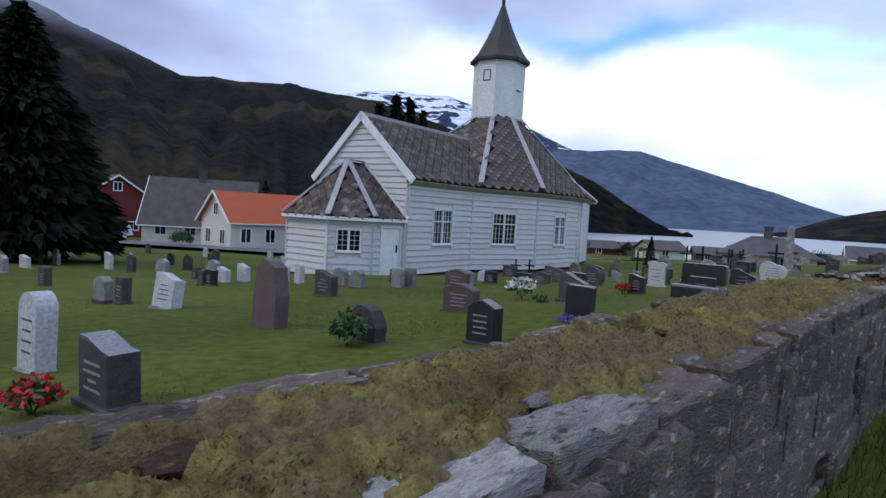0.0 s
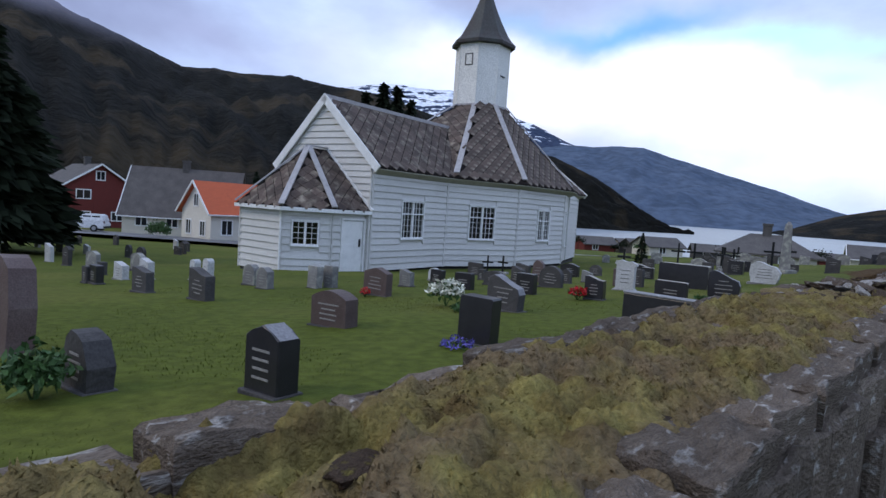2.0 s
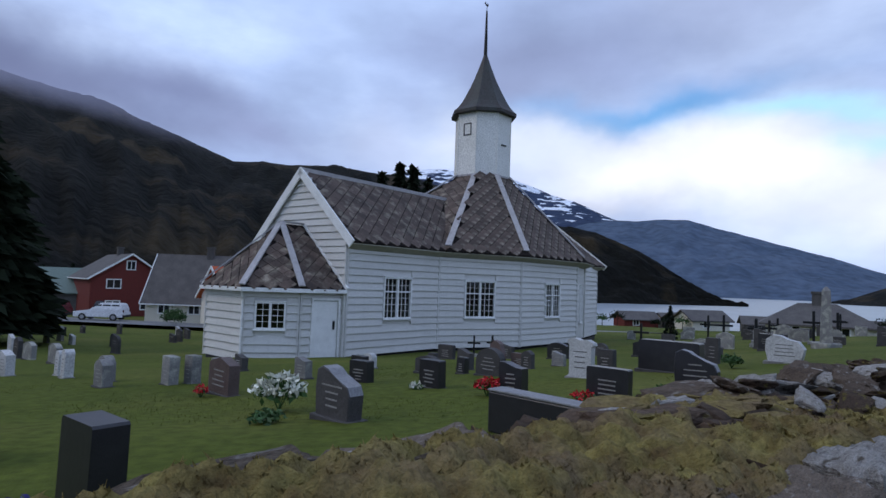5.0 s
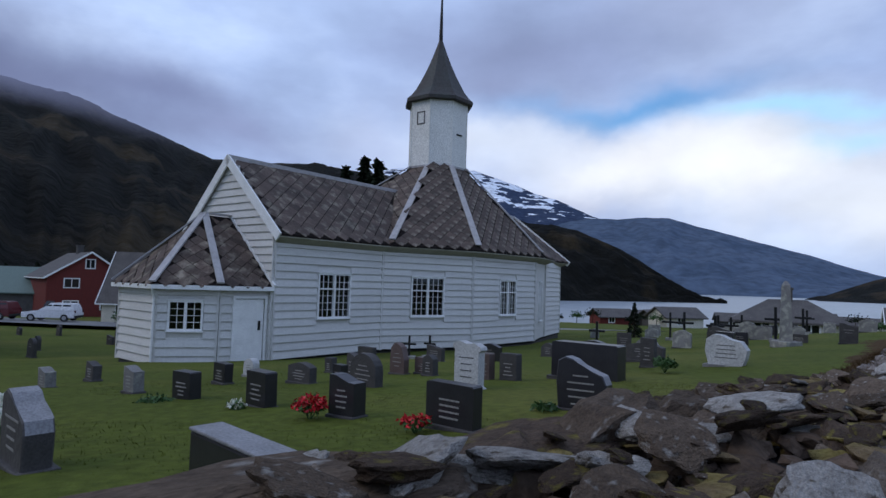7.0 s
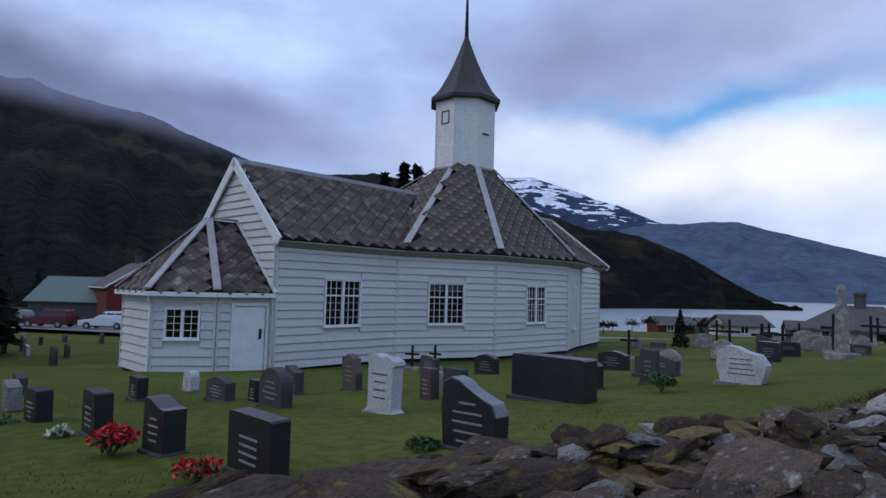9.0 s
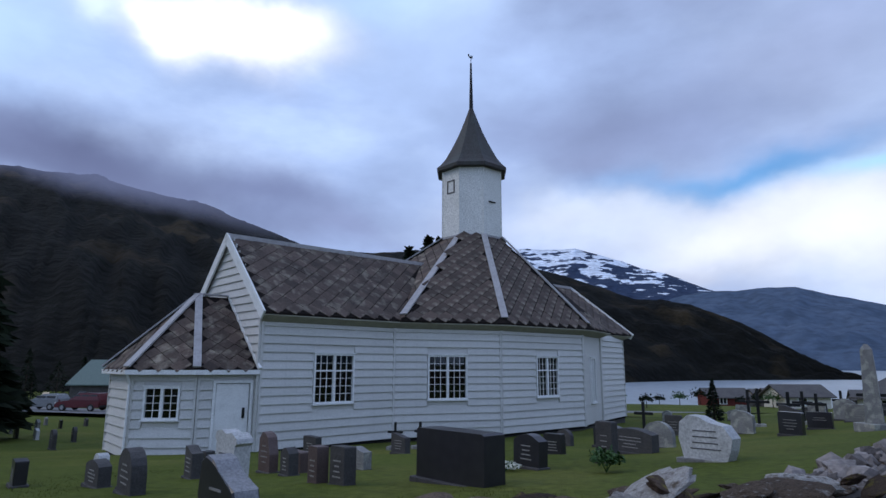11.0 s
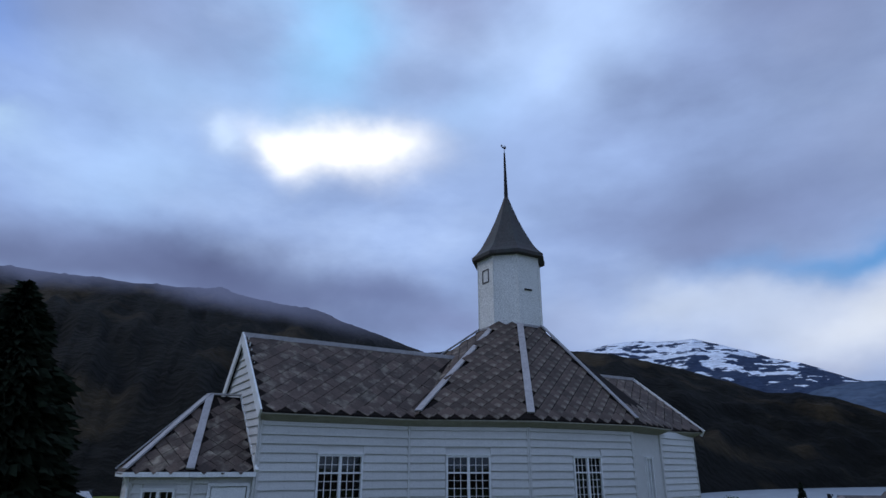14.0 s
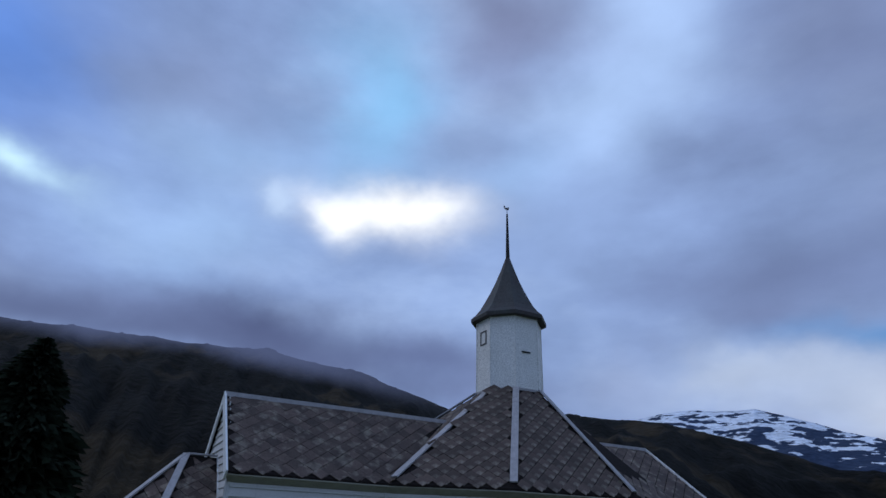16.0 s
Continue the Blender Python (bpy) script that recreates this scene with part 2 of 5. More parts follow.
M_ORANGE = material("orange_pantiles", (0.52, 0.105, 0.035), 0.7, second=(0.42, 0.08, 0.03), scale=3, bump=0.4, bump_scale=6)
M_GREYROOF = material("grey_slate_roof", (0.075, 0.068, 0.065), 0.8, second=(0.12, 0.11, 0.10), scale=1.2, fine=12, bump=0.4, bump_scale=6)
M_GREENROOF = material("faded_green_roof", (0.12, 0.17, 0.15), 0.7, bump=0.2)
M_ASPHALT = material("wet_asphalt", (0.11, 0.11, 0.115), 0.6, second=(0.16, 0.16, 0.16), scale=0.6, fine=40, bump=0.2)
M_CARWHITE = material("white_car_paint", (0.72, 0.73, 0.74), 0.25, bump=0)
M_CARRED = material("dark_red_car_paint", (0.10, 0.012, 0.016), 0.25, bump=0)
M_CARGREY = material("silver_grey_car_paint", (0.22, 0.23, 0.24), 0.3, 0.3, bump=0)
M_TYRE = material("tyre_rubber", (0.02, 0.02, 0.02), 0.8, bump=0)
M_RIM = material("alloy_rim", (0.45, 0.45, 0.46), 0.3, 0.9, bump=0)
M_DARKGLASS = material("tinted_car_glass", (0.012, 0.014, 0.016), 0.08, bump=0)
M_FOREST = material("dark_spruce_hillside", (0.008, 0.008, 0.006), 0.95, second=(0.004, 0.004, 0.0035), scale=0.02, fine=0.25, bump=0.5, bump_scale=0.12, third=(0.036, 0.027, 0.015), third_scale=0.011, third_cut=(0.53, 0.64), bump_dist=8.0)
# blue atmospheric haze is mixed into the base colours here
M_FAR = material("haze_tinted_fell", (0.085, 0.115, 0.165), 0.95, second=(0.045, 0.070, 0.110), scale=0.004, fine=0.02, bump=0.5, bump_scale=0.01, bump_dist=40)
# pale base carries some of the sky reflection of unmodelled wavelets
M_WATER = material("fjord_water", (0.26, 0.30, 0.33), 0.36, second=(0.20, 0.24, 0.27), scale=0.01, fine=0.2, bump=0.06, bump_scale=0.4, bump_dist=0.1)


def snow_fell():
    # rock colours carry the blue haze of distance, snow patches lie over them
    m = material("haze_tinted_snow_fell", (0.052, 0.070, 0.115), 0.95, second=(0.035, 0.05, 0.09), scale=0.006, fine=0.03, bump=0.6, bump_scale=0.01, bump_dist=40,
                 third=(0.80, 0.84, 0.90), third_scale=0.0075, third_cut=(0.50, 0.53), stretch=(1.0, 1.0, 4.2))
    nt = m.node_tree
    n, l = nt.nodes.new, nt.links.new
    # snow thins out downhill
    co = n("ShaderNodeTexCoord")
    sp = n("ShaderNodeSeparateXYZ"); l(co.outputs["Object"], sp.inputs[0])
    mp = n("ShaderNodeMapRange"); mp.inputs[1].default_value, mp.inputs[2].default_value = 330.0, 700.0
    mp.inputs[3].default_value, mp.inputs[4].default_value = -0.22, 0.06
    l(sp.outputs["Z"], mp.inputs[0])
    for nd in list(nt.nodes):
        if nd.type == "MAP_RANGE" and abs(nd.inputs[1].default_value - 0.50) < 1e-4 and abs(nd.inputs[2].default_value - 0.53) < 1e-4:
            src = nd.inputs[0].links[0].from_socket
            ad = n("ShaderNodeMath"); ad.operation = "ADD"
            l(src, ad.inputs[0]); l(mp.outputs[0], ad.inputs[1]); l(ad.outputs[0], nd.inputs[0])
    return m


M_SNOW = snow_fell()


def glass_material():
    m = bpy.data.materials.new("window_glass")
    m.use_nodes = True
    p = m.node_tree.nodes["Principled BSDF"]
    p.inputs["Base Color"].default_value = (0.22, 0.25, 0.25, 1)
    p.inputs["Transmission Weight"].default_value, p.inputs["Roughness"].default_value, p.inputs["IOR"].default_value = 1.0, 0.03, 1.45
    return m


M_GLASS = glass_material()


# ---- mesh helpers ----
def finish(bm, name, mat, smooth=False):
    me = bpy.data.meshes.new(name)
    bmesh.ops.recalc_face_normals(bm, faces=bm.faces)
    bm.to_mesh(me)
    bm.free()
    for m in (mat if isinstance(mat, (list, tuple)) else (mat,)):
        me.materials.append(m)
    if smooth:
        me.polygons.foreach_set("use_smooth", [True] * len(me.polygons))
    return me


def part(name, bm, mat, parent, label="", smooth=False, kind=""):
    ob = new(name, finish(bm, name, mat, smooth))
    ob.parent = parent
    return tagged(ob, label=label, kind=kind)


def thing(name, m, label, category, group="", kind=""):
    ob = new(name)
    ob.empty_display_size = 0.2
    ob.matrix_basis = m
    return tagged(ob, label, category, group, kind)


def box(bm, lo, hi, m=None, bevel=0.0):
    r = bmesh.ops.create_cube(bm, size=1.0)
    vs = r["verts"]
    for v in vs:
        v.co = Vector([lo[i] + (v.co[i] + 0.5) * (hi[i] - lo[i]) for i in range(3)])
    if bevel:
        es = list({e for v in vs for e in v.link_edges})
        out = bmesh.ops.bevel(bm, geom=es, offset=bevel, segments=2, affect="EDGES", profile=0.5)
        vs = list({v for f in out["faces"] for v in f.verts} | {v for v in vs if v.is_valid})
    if m is not None:
        for v in vs:
            v.co = m @ v.co
    return vs


def beam(bm, a, b, w, h, lift=0.0):
    """A board from a to b, w wide and h thick, its flat side as level as it can be."""
    a, b = Vector(a), Vector(b)
    x = (b - a).normalized()
    y = Vector((0, 0, 1)).cross(x)
    y = y.normalized() if y.length > 1e-4 else Vector((0, 1, 0))
    z = x.cross(y)
    m = Matrix((x, y, z)).transposed().to_4x4()
    m.translation = a + z * lift
    return box(bm, (0, -w / 2, -h / 2), ((b - a).length, w / 2, h / 2), m)


def cyl(bm, a, b, r1, r2, seg=12):
    a, b = Vector(a), Vector(b)
    q = (b - a).to_track_quat("Z", "Y").to_matrix().to_4x4()
    q.translation = (a + b) / 2
    return bmesh.ops.create_cone(bm, cap_ends=True, segments=seg, radius1=r1, radius2=r2, depth=(b - a).length, matrix=q)["verts"]


def slab(bm, pts, down):
    """A polygon given a thickness downwards."""
    top = [bm.verts.new(p) for p in pts]
    low = [bm.verts.new(Vector(p) - Vector((0, 0, down))) for p in pts]
    bm.faces.new(top)
    bm.faces.new(low[::-1])
    for i in range(len(pts)):
        j = (i + 1) % len(pts)
        bm.faces.new((top[i], low[i], low[j], top[j]))


def lerp_table(v, tab):
    if v <= tab[0][0]:
        return tab[0][1]
    for (a, za), (b, zb) in zip(tab, tab[1:]):
        if v <= b:
            k = (v - a) / (b - a)
            return za + (zb - za) * k
    return tab[-1][1]


# ---- ground, water, mountains ----
PROFILE = ((-60, 1.9), (0, 1.66), (10, 1.06), (16, .71), (22, .25), (28, -.35), (34, -.75), (45, -1.25), (62, -2.1), (95, -3.2), (140, -6.0), (190, -9.0), (240, -12.6), (400, -22.0))
WALL_A, WALL_DIR = Vector((0.93, 4.34)), Vector((0.669, 0.743))
WALL_N = Vector((-0.743, 0.669))


def wall_sn(x, y):
    d = Vector((x, y)) - WALL_A
    return d.dot(WALL_DIR), d.dot(WALL_N)


def wall_xy(s, n):
    return WALL_A + WALL_DIR * s + WALL_N * n


def ground_z(x, y):
    tilt = .048 * min(max(x, -12), 8) + (.085 * (min(x, 26) - 8) if x > 8 else 0) * max(0, min(1, (60 - y) / 25))
    z = lerp_table(y, PROFILE) + tilt
    s, n = wall_sn(x, y)
    if n < 0.6:  # the lane outside the wall lies lower
        k = min(1, (0.6 - n) / 0.5)
        z = z * (1 - k) + min(z, 0.72) * k
    return z


def build_ground():
    bm = bmesh.new()
    xs = sorted({*np.arange(-40, 40.1, 1.0), *np.arange(-30, 30, 0.5), *(-4600, -2500, -1200, -700, -400, -250, -160, -110, -80, -60, -50, 50, 60, 80, 110, 160, 250, 400, 700, 1200, 2500, 4600)})
    ys = sorted({*np.arange(-10, 64.1, 0.5), *np.arange(64, 100, 3), *(-4600, -2000, -800, -300, -120, -60, -40, -25, -15, 100, 110, 120, 140, 160, 190, 240, 300, 400, 700, 1500, 4600)})
    grid = []
    for y in ys:
        row = []
        for x in xs:
            z = ground_z(x, y) + 0.05 * noise.noise((x * 0.5, y * 0.5, 0)) + (0.25 * noise.noise((x * 0.05, y * 0.05, 3)) if y > 45 else 0)
            if x < -60 and y > 60:
                z = max(z, -6 + (-60 - x) * 0.03)
            row.append(bm.verts.new((x, y, z)))
        grid.append(row)
    for a, b in zip(grid, grid[1:]):
        for i in range(len(xs) - 1):
            bm.faces.new((a[i], a[i + 1], b[i + 1], b[i]))
    me = finish(bm, "ground", M_GRASS, True)
    tagged(new("ground", me), "mown green churchyard grass sloping down to the fjord", "ground", kind="structure")


build_ground()
bm = bmesh.new()
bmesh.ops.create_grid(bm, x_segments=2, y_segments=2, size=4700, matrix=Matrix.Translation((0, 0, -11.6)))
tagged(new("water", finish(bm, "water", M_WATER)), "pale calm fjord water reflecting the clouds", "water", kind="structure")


def ridge(name, mat, dist, foot, table, rough, label, seed, steps=26, per=3):
    """A mountain flank: its skyline, as degrees of bearing and height seen from the churchyard, dist metres off."""
    bm = bmesh.new()
    a0, a1 = table[0][0], table[-1][0]
    cols = []
    n = int((a1 - a0) * per)
    for i in range(n + 1):
        az = a0 + (a1 - a0) * i / n
        el = lerp_table(az, table)
        d = lerp_table(az, dist) if isinstance(dist, tuple) else dist
        f = lerp_table(az, foot) if isinstance(foot, tuple) else foot
        top = 2.3 + d * math.tan(radians(el))
        col = []
        for k in range(steps + 3):
            t = min(k / steps, 1.0)
            r = f + (d - f) * k / steps
            h = -14 + (top + 14) * (t ** 0.9) - max(0, k - steps) * d * 0.03
            wob = noise.fractal((az * 0.35, k * 0.22, seed), 0.9, 2.1, 5) * rough * d * (0.3 + 0.7 * t * (1 - t) * 4 + 0.25 * t)
            if t < 0.08:
                wob *= t / 0.08
            x, y = 4 + r * math.sin(radians(az)), 8 + r * math.cos(radians(az))
            col.append(bm.verts.new((x, y, h + wob * (0.35 if k >= steps else 1))))
        cols.append(col)
    for a, b in zip(cols, cols[1:]):
        for k in range(steps + 2):
            bm.faces.new((a[k], b[k], b[k + 1], a[k + 1]))
    tagged(new(name, finish(bm, name, mat, True)), label, "mountain", kind="structure")


ridge("backdrop_forest_mountain", M_FOREST, ((-100, 900), (-30, 900), (0, 850), (22, 800)), ((-100, 170), (-40, 150), (-10, 230), (3, 520), (10, 640), (22, 790)),
      ((-110, 10), (-80, 13), (-60, 15), (-44, 15.2), (-36, 14.0), (-30, 12.2), (-25, 10.4), (-16, 10.6), (-8, 9.9), (-2, 8.2), (4.6, 5.9), (9, 5.3), (13, 3.6), (17.4, 0.8), (20, -0.75), (21.8, -1.0)), 0.012,
      "steep dark spruce-covered mountainside above the village", 2, 30, 4)
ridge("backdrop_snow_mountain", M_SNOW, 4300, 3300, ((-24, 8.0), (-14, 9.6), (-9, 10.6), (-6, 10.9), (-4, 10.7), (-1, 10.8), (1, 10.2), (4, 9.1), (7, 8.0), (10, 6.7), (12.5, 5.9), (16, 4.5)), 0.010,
      "haze-tinted mountain with old snow patches near its top", 5, 30, 8)
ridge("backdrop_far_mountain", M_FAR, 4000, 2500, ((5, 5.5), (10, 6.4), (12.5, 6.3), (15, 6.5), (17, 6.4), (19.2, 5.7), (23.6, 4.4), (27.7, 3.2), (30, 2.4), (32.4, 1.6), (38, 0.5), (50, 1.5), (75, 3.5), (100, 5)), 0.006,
      "mountain across the fjord, tinted with blue haze", 8, 24, 4)
ridge("backdrop_low_headland", M_FOREST, 1900, 1500, ((27.5, -0.5), (29, 0.0), (32, 1.2), (35, 2.0), (42, 3.0), (60, 4.5), (90, 5)), 0.004, "low wooded headland across the water", 11, 16, 4)

def cloud_bank():
    """Low cloud lying on the mountain's shoulder, its lower rim torn and see-through."""
    m = bpy.data.materials.new("low_cloud")
    m.use_nodes = True
    nt = m.node_tree
    nt.nodes.clear()
    n, l = nt.nodes.new, nt.links.new
    out, mix, tr, em = n("ShaderNodeOutputMaterial"), n("ShaderNodeMixShader"), n("ShaderNodeBsdfTransparent"), n("ShaderNodeEmission")
    em.inputs[0].default_value, em.inputs[1].default_value = (0.22, 0.26, 0.46, 1), 1.0
    co = n("ShaderNodeTexCoord")
    sp = n("ShaderNodeSeparateXYZ"); l(co.outputs["UV"], sp.inputs[0])
    nz = n("ShaderNodeTexNoise"); nz.inputs["Scale"].default_value, nz.inputs["Detail"].default_value = 0.02, 6.0
    l(co.outputs["Object"], nz.inputs["Vector"])
    wob = n("ShaderNodeMath"); wob.operation = "MULTIPLY_ADD"; wob.inputs[1].default_value, wob.inputs[2].default_value = 0.55, -0.27
    l(nz.outputs[0], wob.inputs[0])
    ad = n("ShaderNodeMath"); l(sp.outputs[1], ad.inputs[0]); l(wob.outputs[0], ad.inputs[1])
    ramp = n("ShaderNodeValToRGB"); ramp.color_ramp.interpolation = "EASE"
    e = ramp.color_ramp.elements
    e[0].position, e[0].color = 0.12, (0, 0, 0, 1)
    e[1].position, e[1].color = 0.95, (0, 0, 0, 1)
    k = e.new(0.52); k.color = (.68, .68, .68, 1)
    l(ad.outputs[0], ramp.inputs[0])
    side = n("ShaderNodeMapRange"); side.interpolation_type = "SMOOTHSTEP"
    side.inputs[1].default_value, side.inputs[2].default_value = 1.0, 0.72
    l(sp.outputs[0], side.inputs[0])
    mu = n("ShaderNodeMath"); mu.operation = "MULTIPLY"; l(ramp.outputs[0], mu.inputs[0]); l(side.outputs[0], mu.inputs[1])
    l(mu.outputs[0], mix.inputs[0]); l(tr.outputs[0], mix.inputs[1]); l(em.outputs[0], mix.inputs[2]); l(mix.outputs[0], out.inputs[0])
    bm = bmesh.new()
    uv = bm.loops.layers.uv.new("UVMap")
    rim = ((-110, 10.5), (-80, 12.2), (-60, 13.0), (-50, 13.2), (-42, 12.4), (-36, 11.4), (-30, 10.2), (-25, 9.0), (-20, 9.0))
    cols = []
    for i in range(61):
        az = -100 + 79 * i / 60
        col = []
        for j in range(9):
            el = lerp_table(az, rim) + 5.5 * j / 8
            d = 330 + 8 * noise.noise((i * .3, j * .4, 1))
            col.append((bm.verts.new((4 + d * math.sin(radians(az)), 8 + d * math.cos(radians(az)), 2.3 + d * math.tan(radians(el)))), (i / 60, j / 8)))
        cols.append(col)
    for a, b in zip(cols, cols[1:]):
        for j in range(8):
            q = (a[j], b[j], b[j + 1], a[j + 1])
            f = bm.faces.new([v for v, _ in q])
            for lp, (_, t) in zip(f.loops, q):
                lp[uv].uv = t
    ob = new("backdrop_cloud", finish(bm, "backdrop_cloud", m, True))
    ob.visible_shadow = False
    tagged(ob, "grey low cloud resting on the mountain shoulder", "cloud", kind="structure")


cloud_bank()

# ---- church ----
CH = pose(2.45, 39.45, 0, 0, 0, 56)
church = thing("church", CH, "white wooden church with slate roof and square steeple", "church")
ZB, ZT, ZE, ZR = -0.40, 3.50, 3.68, 6.45


def C(u, r, z):
    """A place in the church: u along its length, r to its right side, z up."""
    return Vector((u, -r, z))


def frame_of(a, b):
    """A wall's own axes: x from a to b, y outwards (to the right of that way), z up."""
    a, b = Vector((a[0], -a[1], 0)), Vector((b[0], -b[1], 0))
    x = (b - a).normalized()
    y = Vector((x.y, -x.x, 0))
    m = Matrix((x, y, Vector((0, 0, 1)))).transposed().to_4x4()
    m.translation = a
    return m, (b - a).length


def board_mesh(length, h):
    bm = bmesh.new()
    pr = [(0.0, 0.0), (0.066, 0.0), (0.070, 0.012), (0.014, h + 0.02), (0.0, h + 0.02)]
    ends = [[bm.verts.new((x, y, z)) for y, z in pr] for x in (0, length)]
    for i in range(5):
        j = (i + 1) % 5
        bm.faces.new((ends[0][i], ends[1][i], ends[1][j], ends[0][j]))
    bm.faces.new(ends[0][::-1]); bm.faces.new(ends[1])
    return finish(bm, "cladding_board", M_WHITE)


def window(parent, m, x0, x1, z0, z1, cols=3, rows=(2, 4), proud=0.085, name="window"):
    """A two-leaf casement; its axes are the wall's."""
    w = new(name); w.parent = parent; w.matrix_basis = m
    tagged(w, "white small-paned casement window")
    bm = bmesh.new()
    c = 0.06
    for lo, hi in (((x0 - c, -.05, z0 - c), (x0, proud, z1 + c)), ((x1, -.05, z0 - c), (x1 + c, proud, z1 + c)), ((x0, -.05, z1), (x1, proud, z1 + c)), ((x0, -.05, z0 - c), (x1, proud, z0))):
        box(bm, lo, hi)
    part("window_frame", bm, M_TRIM, w)
    bm = bmesh.new(); box(bm, (x0 - .09, -.02, z0 - c - .035), (x1 + .09, proud + .05, z0 - c)); part("window_sill", bm, M_TRIM, w)
    bm = bmesh.new(); box(bm, (x0 - .08, -.02, z1 + c), (x1 + .08, proud + .035, z1 + c + .03)); part("drip_board", bm, M_TRIM, w)
    mid = (x0 + x1) / 2
    bm = bmesh.new(); box(bm, (mid - .042, -.03, z0), (mid + .042, proud - .01, z1)); part("mullion", bm, M_TRIM, w)
    total = sum(rows)
    zs = z1 - (z1 - z0) * rows[0] / total
    for a, b in ((x0, mid - .042), (mid + .042, x1)):
        bm = bmesh.new()
        if len(rows) > 1:
            box(bm, (a, -.02, zs - .025), (b, proud - .02, zs + .025))
        for i in range(1, cols):
            x = a + (b - a) * i / cols
            box(bm, (x - .009, -.012, z0), (x + .009, .018, z1))
        for i in range(1, total):
            z = z0 + (z1 - z0) * i / total
            box(bm, (a, -.010, z - .008), (b, .016, z + .008))
        part("glazing_grid", bm, M_TRIM, w)
        bm = bmesh.new(); box(bm, (a, -.022, z0), (b, -.016, z1))
        pane = part("pane", bm, M_GLASS, w); pane.visible_shadow = False


def clad_wall(name, a, b, zb, zt, holes=(), pitch=0.262, corner=0.06, boards=True):
    """A wall from a to b: backing with openings, lapped boards round them, and its windows."""
    m, ln = frame_of(a, b)
    wall = new(name); wall.parent = church; wall.matrix_basis = m
    xs = [0.0] + [v for h in holes for v in (h[0], h[1])] + [ln]
    bm = bmesh.new()
    for i in range(0, len(xs) - 1, 2):
        box(bm, (xs[i], -.16, zb), (xs[i + 1], 0, zt))
    for h in holes:
        box(bm, (h[0], -.16, zb), (h[1], 0, h[2])); box(bm, (h[0], -.16, h[3]), (h[1], 0, zt))
    part("backing", bm, M_WHITE, wall)
    if boards:
        made = {}
        z = zb
        while z < zt - .05:
            segs = [(corner, ln - corner)]
            for h in holes:
                if z + pitch > h[2] - .08 and z < h[3] + .1:
                    segs = [q for s in segs for q in ((s[0], h[0] - .075), (h[1] + .075, s[1]))]
            for s in segs:
                k = (round(s[0], 3), round(s[1], 3))
                if k not in made:
                    made[k] = board_mesh(s[1] - s[0], pitch)
                ob = new("cladding_board", made[k]); ob.parent = wall; ob.location = (s[0], 0, z)
            z += pitch
    for xa, xb in ((-.005, corner), (ln - corner, ln + .005)):
        bm = bmesh.new(); box(bm, (xa, -.02, zb - .02), (xb, .074, zt)); part("corner_board", bm, M_WHITE, wall)
    bm = bmesh.new(); box(bm, (0, -.3, zb - .45), (ln, -.06, zb - .001)); part("foundation", bm, M_FOUND, wall)
    return wall, m, ln


GC, V1, V2, V3, V4, A2 = (-11.93, 3.14), (-6.87, 3.18), (-3.02, 4.82), (1.9, 5.1), (4.7, 4.15), (8.0, 3.35)
GL = (-11.93, -2.15)
AX = 0.45  # the arm's ridge
WZ0, WZ1 = 0.93, 2.40
for nm, a, b, wc, ww in (("south_arm_wall", GC, V1, 2.60, 1.42), ("south_chamfer_wall", V1, V2, 2.04, 1.42), ("south_wall", V2, V3, 2.6, 1.22)):
    w, m, ln = clad_wall(nm, a, b, ZB, ZT, ((wc - ww / 2, wc + ww / 2, WZ0, WZ1),))
    window(w, Matrix(), wc - ww / 2, wc + ww / 2, WZ0, WZ1)
w, m, ln = clad_wall("porch_wall", V3, V4, ZB, ZT, ((1.2, 1.75, .55, 2.4),), boards=False)
window(w, Matrix(), 1.2, 1.75, .55, 2.4, 2, (5,))
clad_wall("west_arm_wall", V4, A2, ZB, ZT)
mir = lambda p: (p[0], -p[1])
for nm, a, b in (("west_end_wall", A2, mir(A2)), ("north_arm_wall", mir(A2), mir(V4)), ("north_porch_wall", mir(V4), mir(V3)), ("north_wall", mir(V3), mir(V2)), ("north_chamfer_wall", mir(V2), mir(V1)), ("north_east_arm_wall", mir(V1), GL)):
    clad_wall(nm, a, b, ZB, ZT, boards=nm in ("west_end_wall",))

clad_wall("gable_wall", GL, GC, ZB, ZT)
# gable triangle, its boards shortening upwards
gm, gl = frame_of(GL, GC)
gable = new("gable"); gable.parent = church; gable.matrix_basis = gm
z = ZT
while z < ZR - .25:
    half = min((gl / 2 + .15) * (ZR - z - .12) / (ZR - ZE + .1), gl / 2 - .05)
    ob = new("cladding_board", board_mesh(2 * half, .262)); ob.parent = gable; ob.location = (gl / 2 - half, 0, z)
    z += .262
bm = bmesh.new()
tri = [(-11.93, -2.15, ZT), (-11.93, 3.14, ZT), (-11.93, AX, ZR - .15)]
f0 = [bm.verts.new(C(*p)) for p in tri]; f1 = [bm.verts.new(C(p[0] + .12, p[1], p[2])) for p in tri]
bm.faces.new(f0); bm.faces.new(f1[::-1])
for i in range(3):
    bm.faces.new((f0[i], f0[(i + 1) % 3], f1[(i + 1) % 3], f1[i]))
part("gable_backing", bm, M_WHITE, church)
bm = bmesh.new()
tri = [(8.0, -3.35, ZT), (8.0, 3.35, ZT), (8.0, 0, ZR - .15)]
f0 = [bm.verts.new(C(*p)) for p in tri]; f1 = [bm.verts.new(C(p[0] - .12, p[1], p[2])) for p in tri]
bm.faces.new(f0); bm.faces.new(f1[::-1])
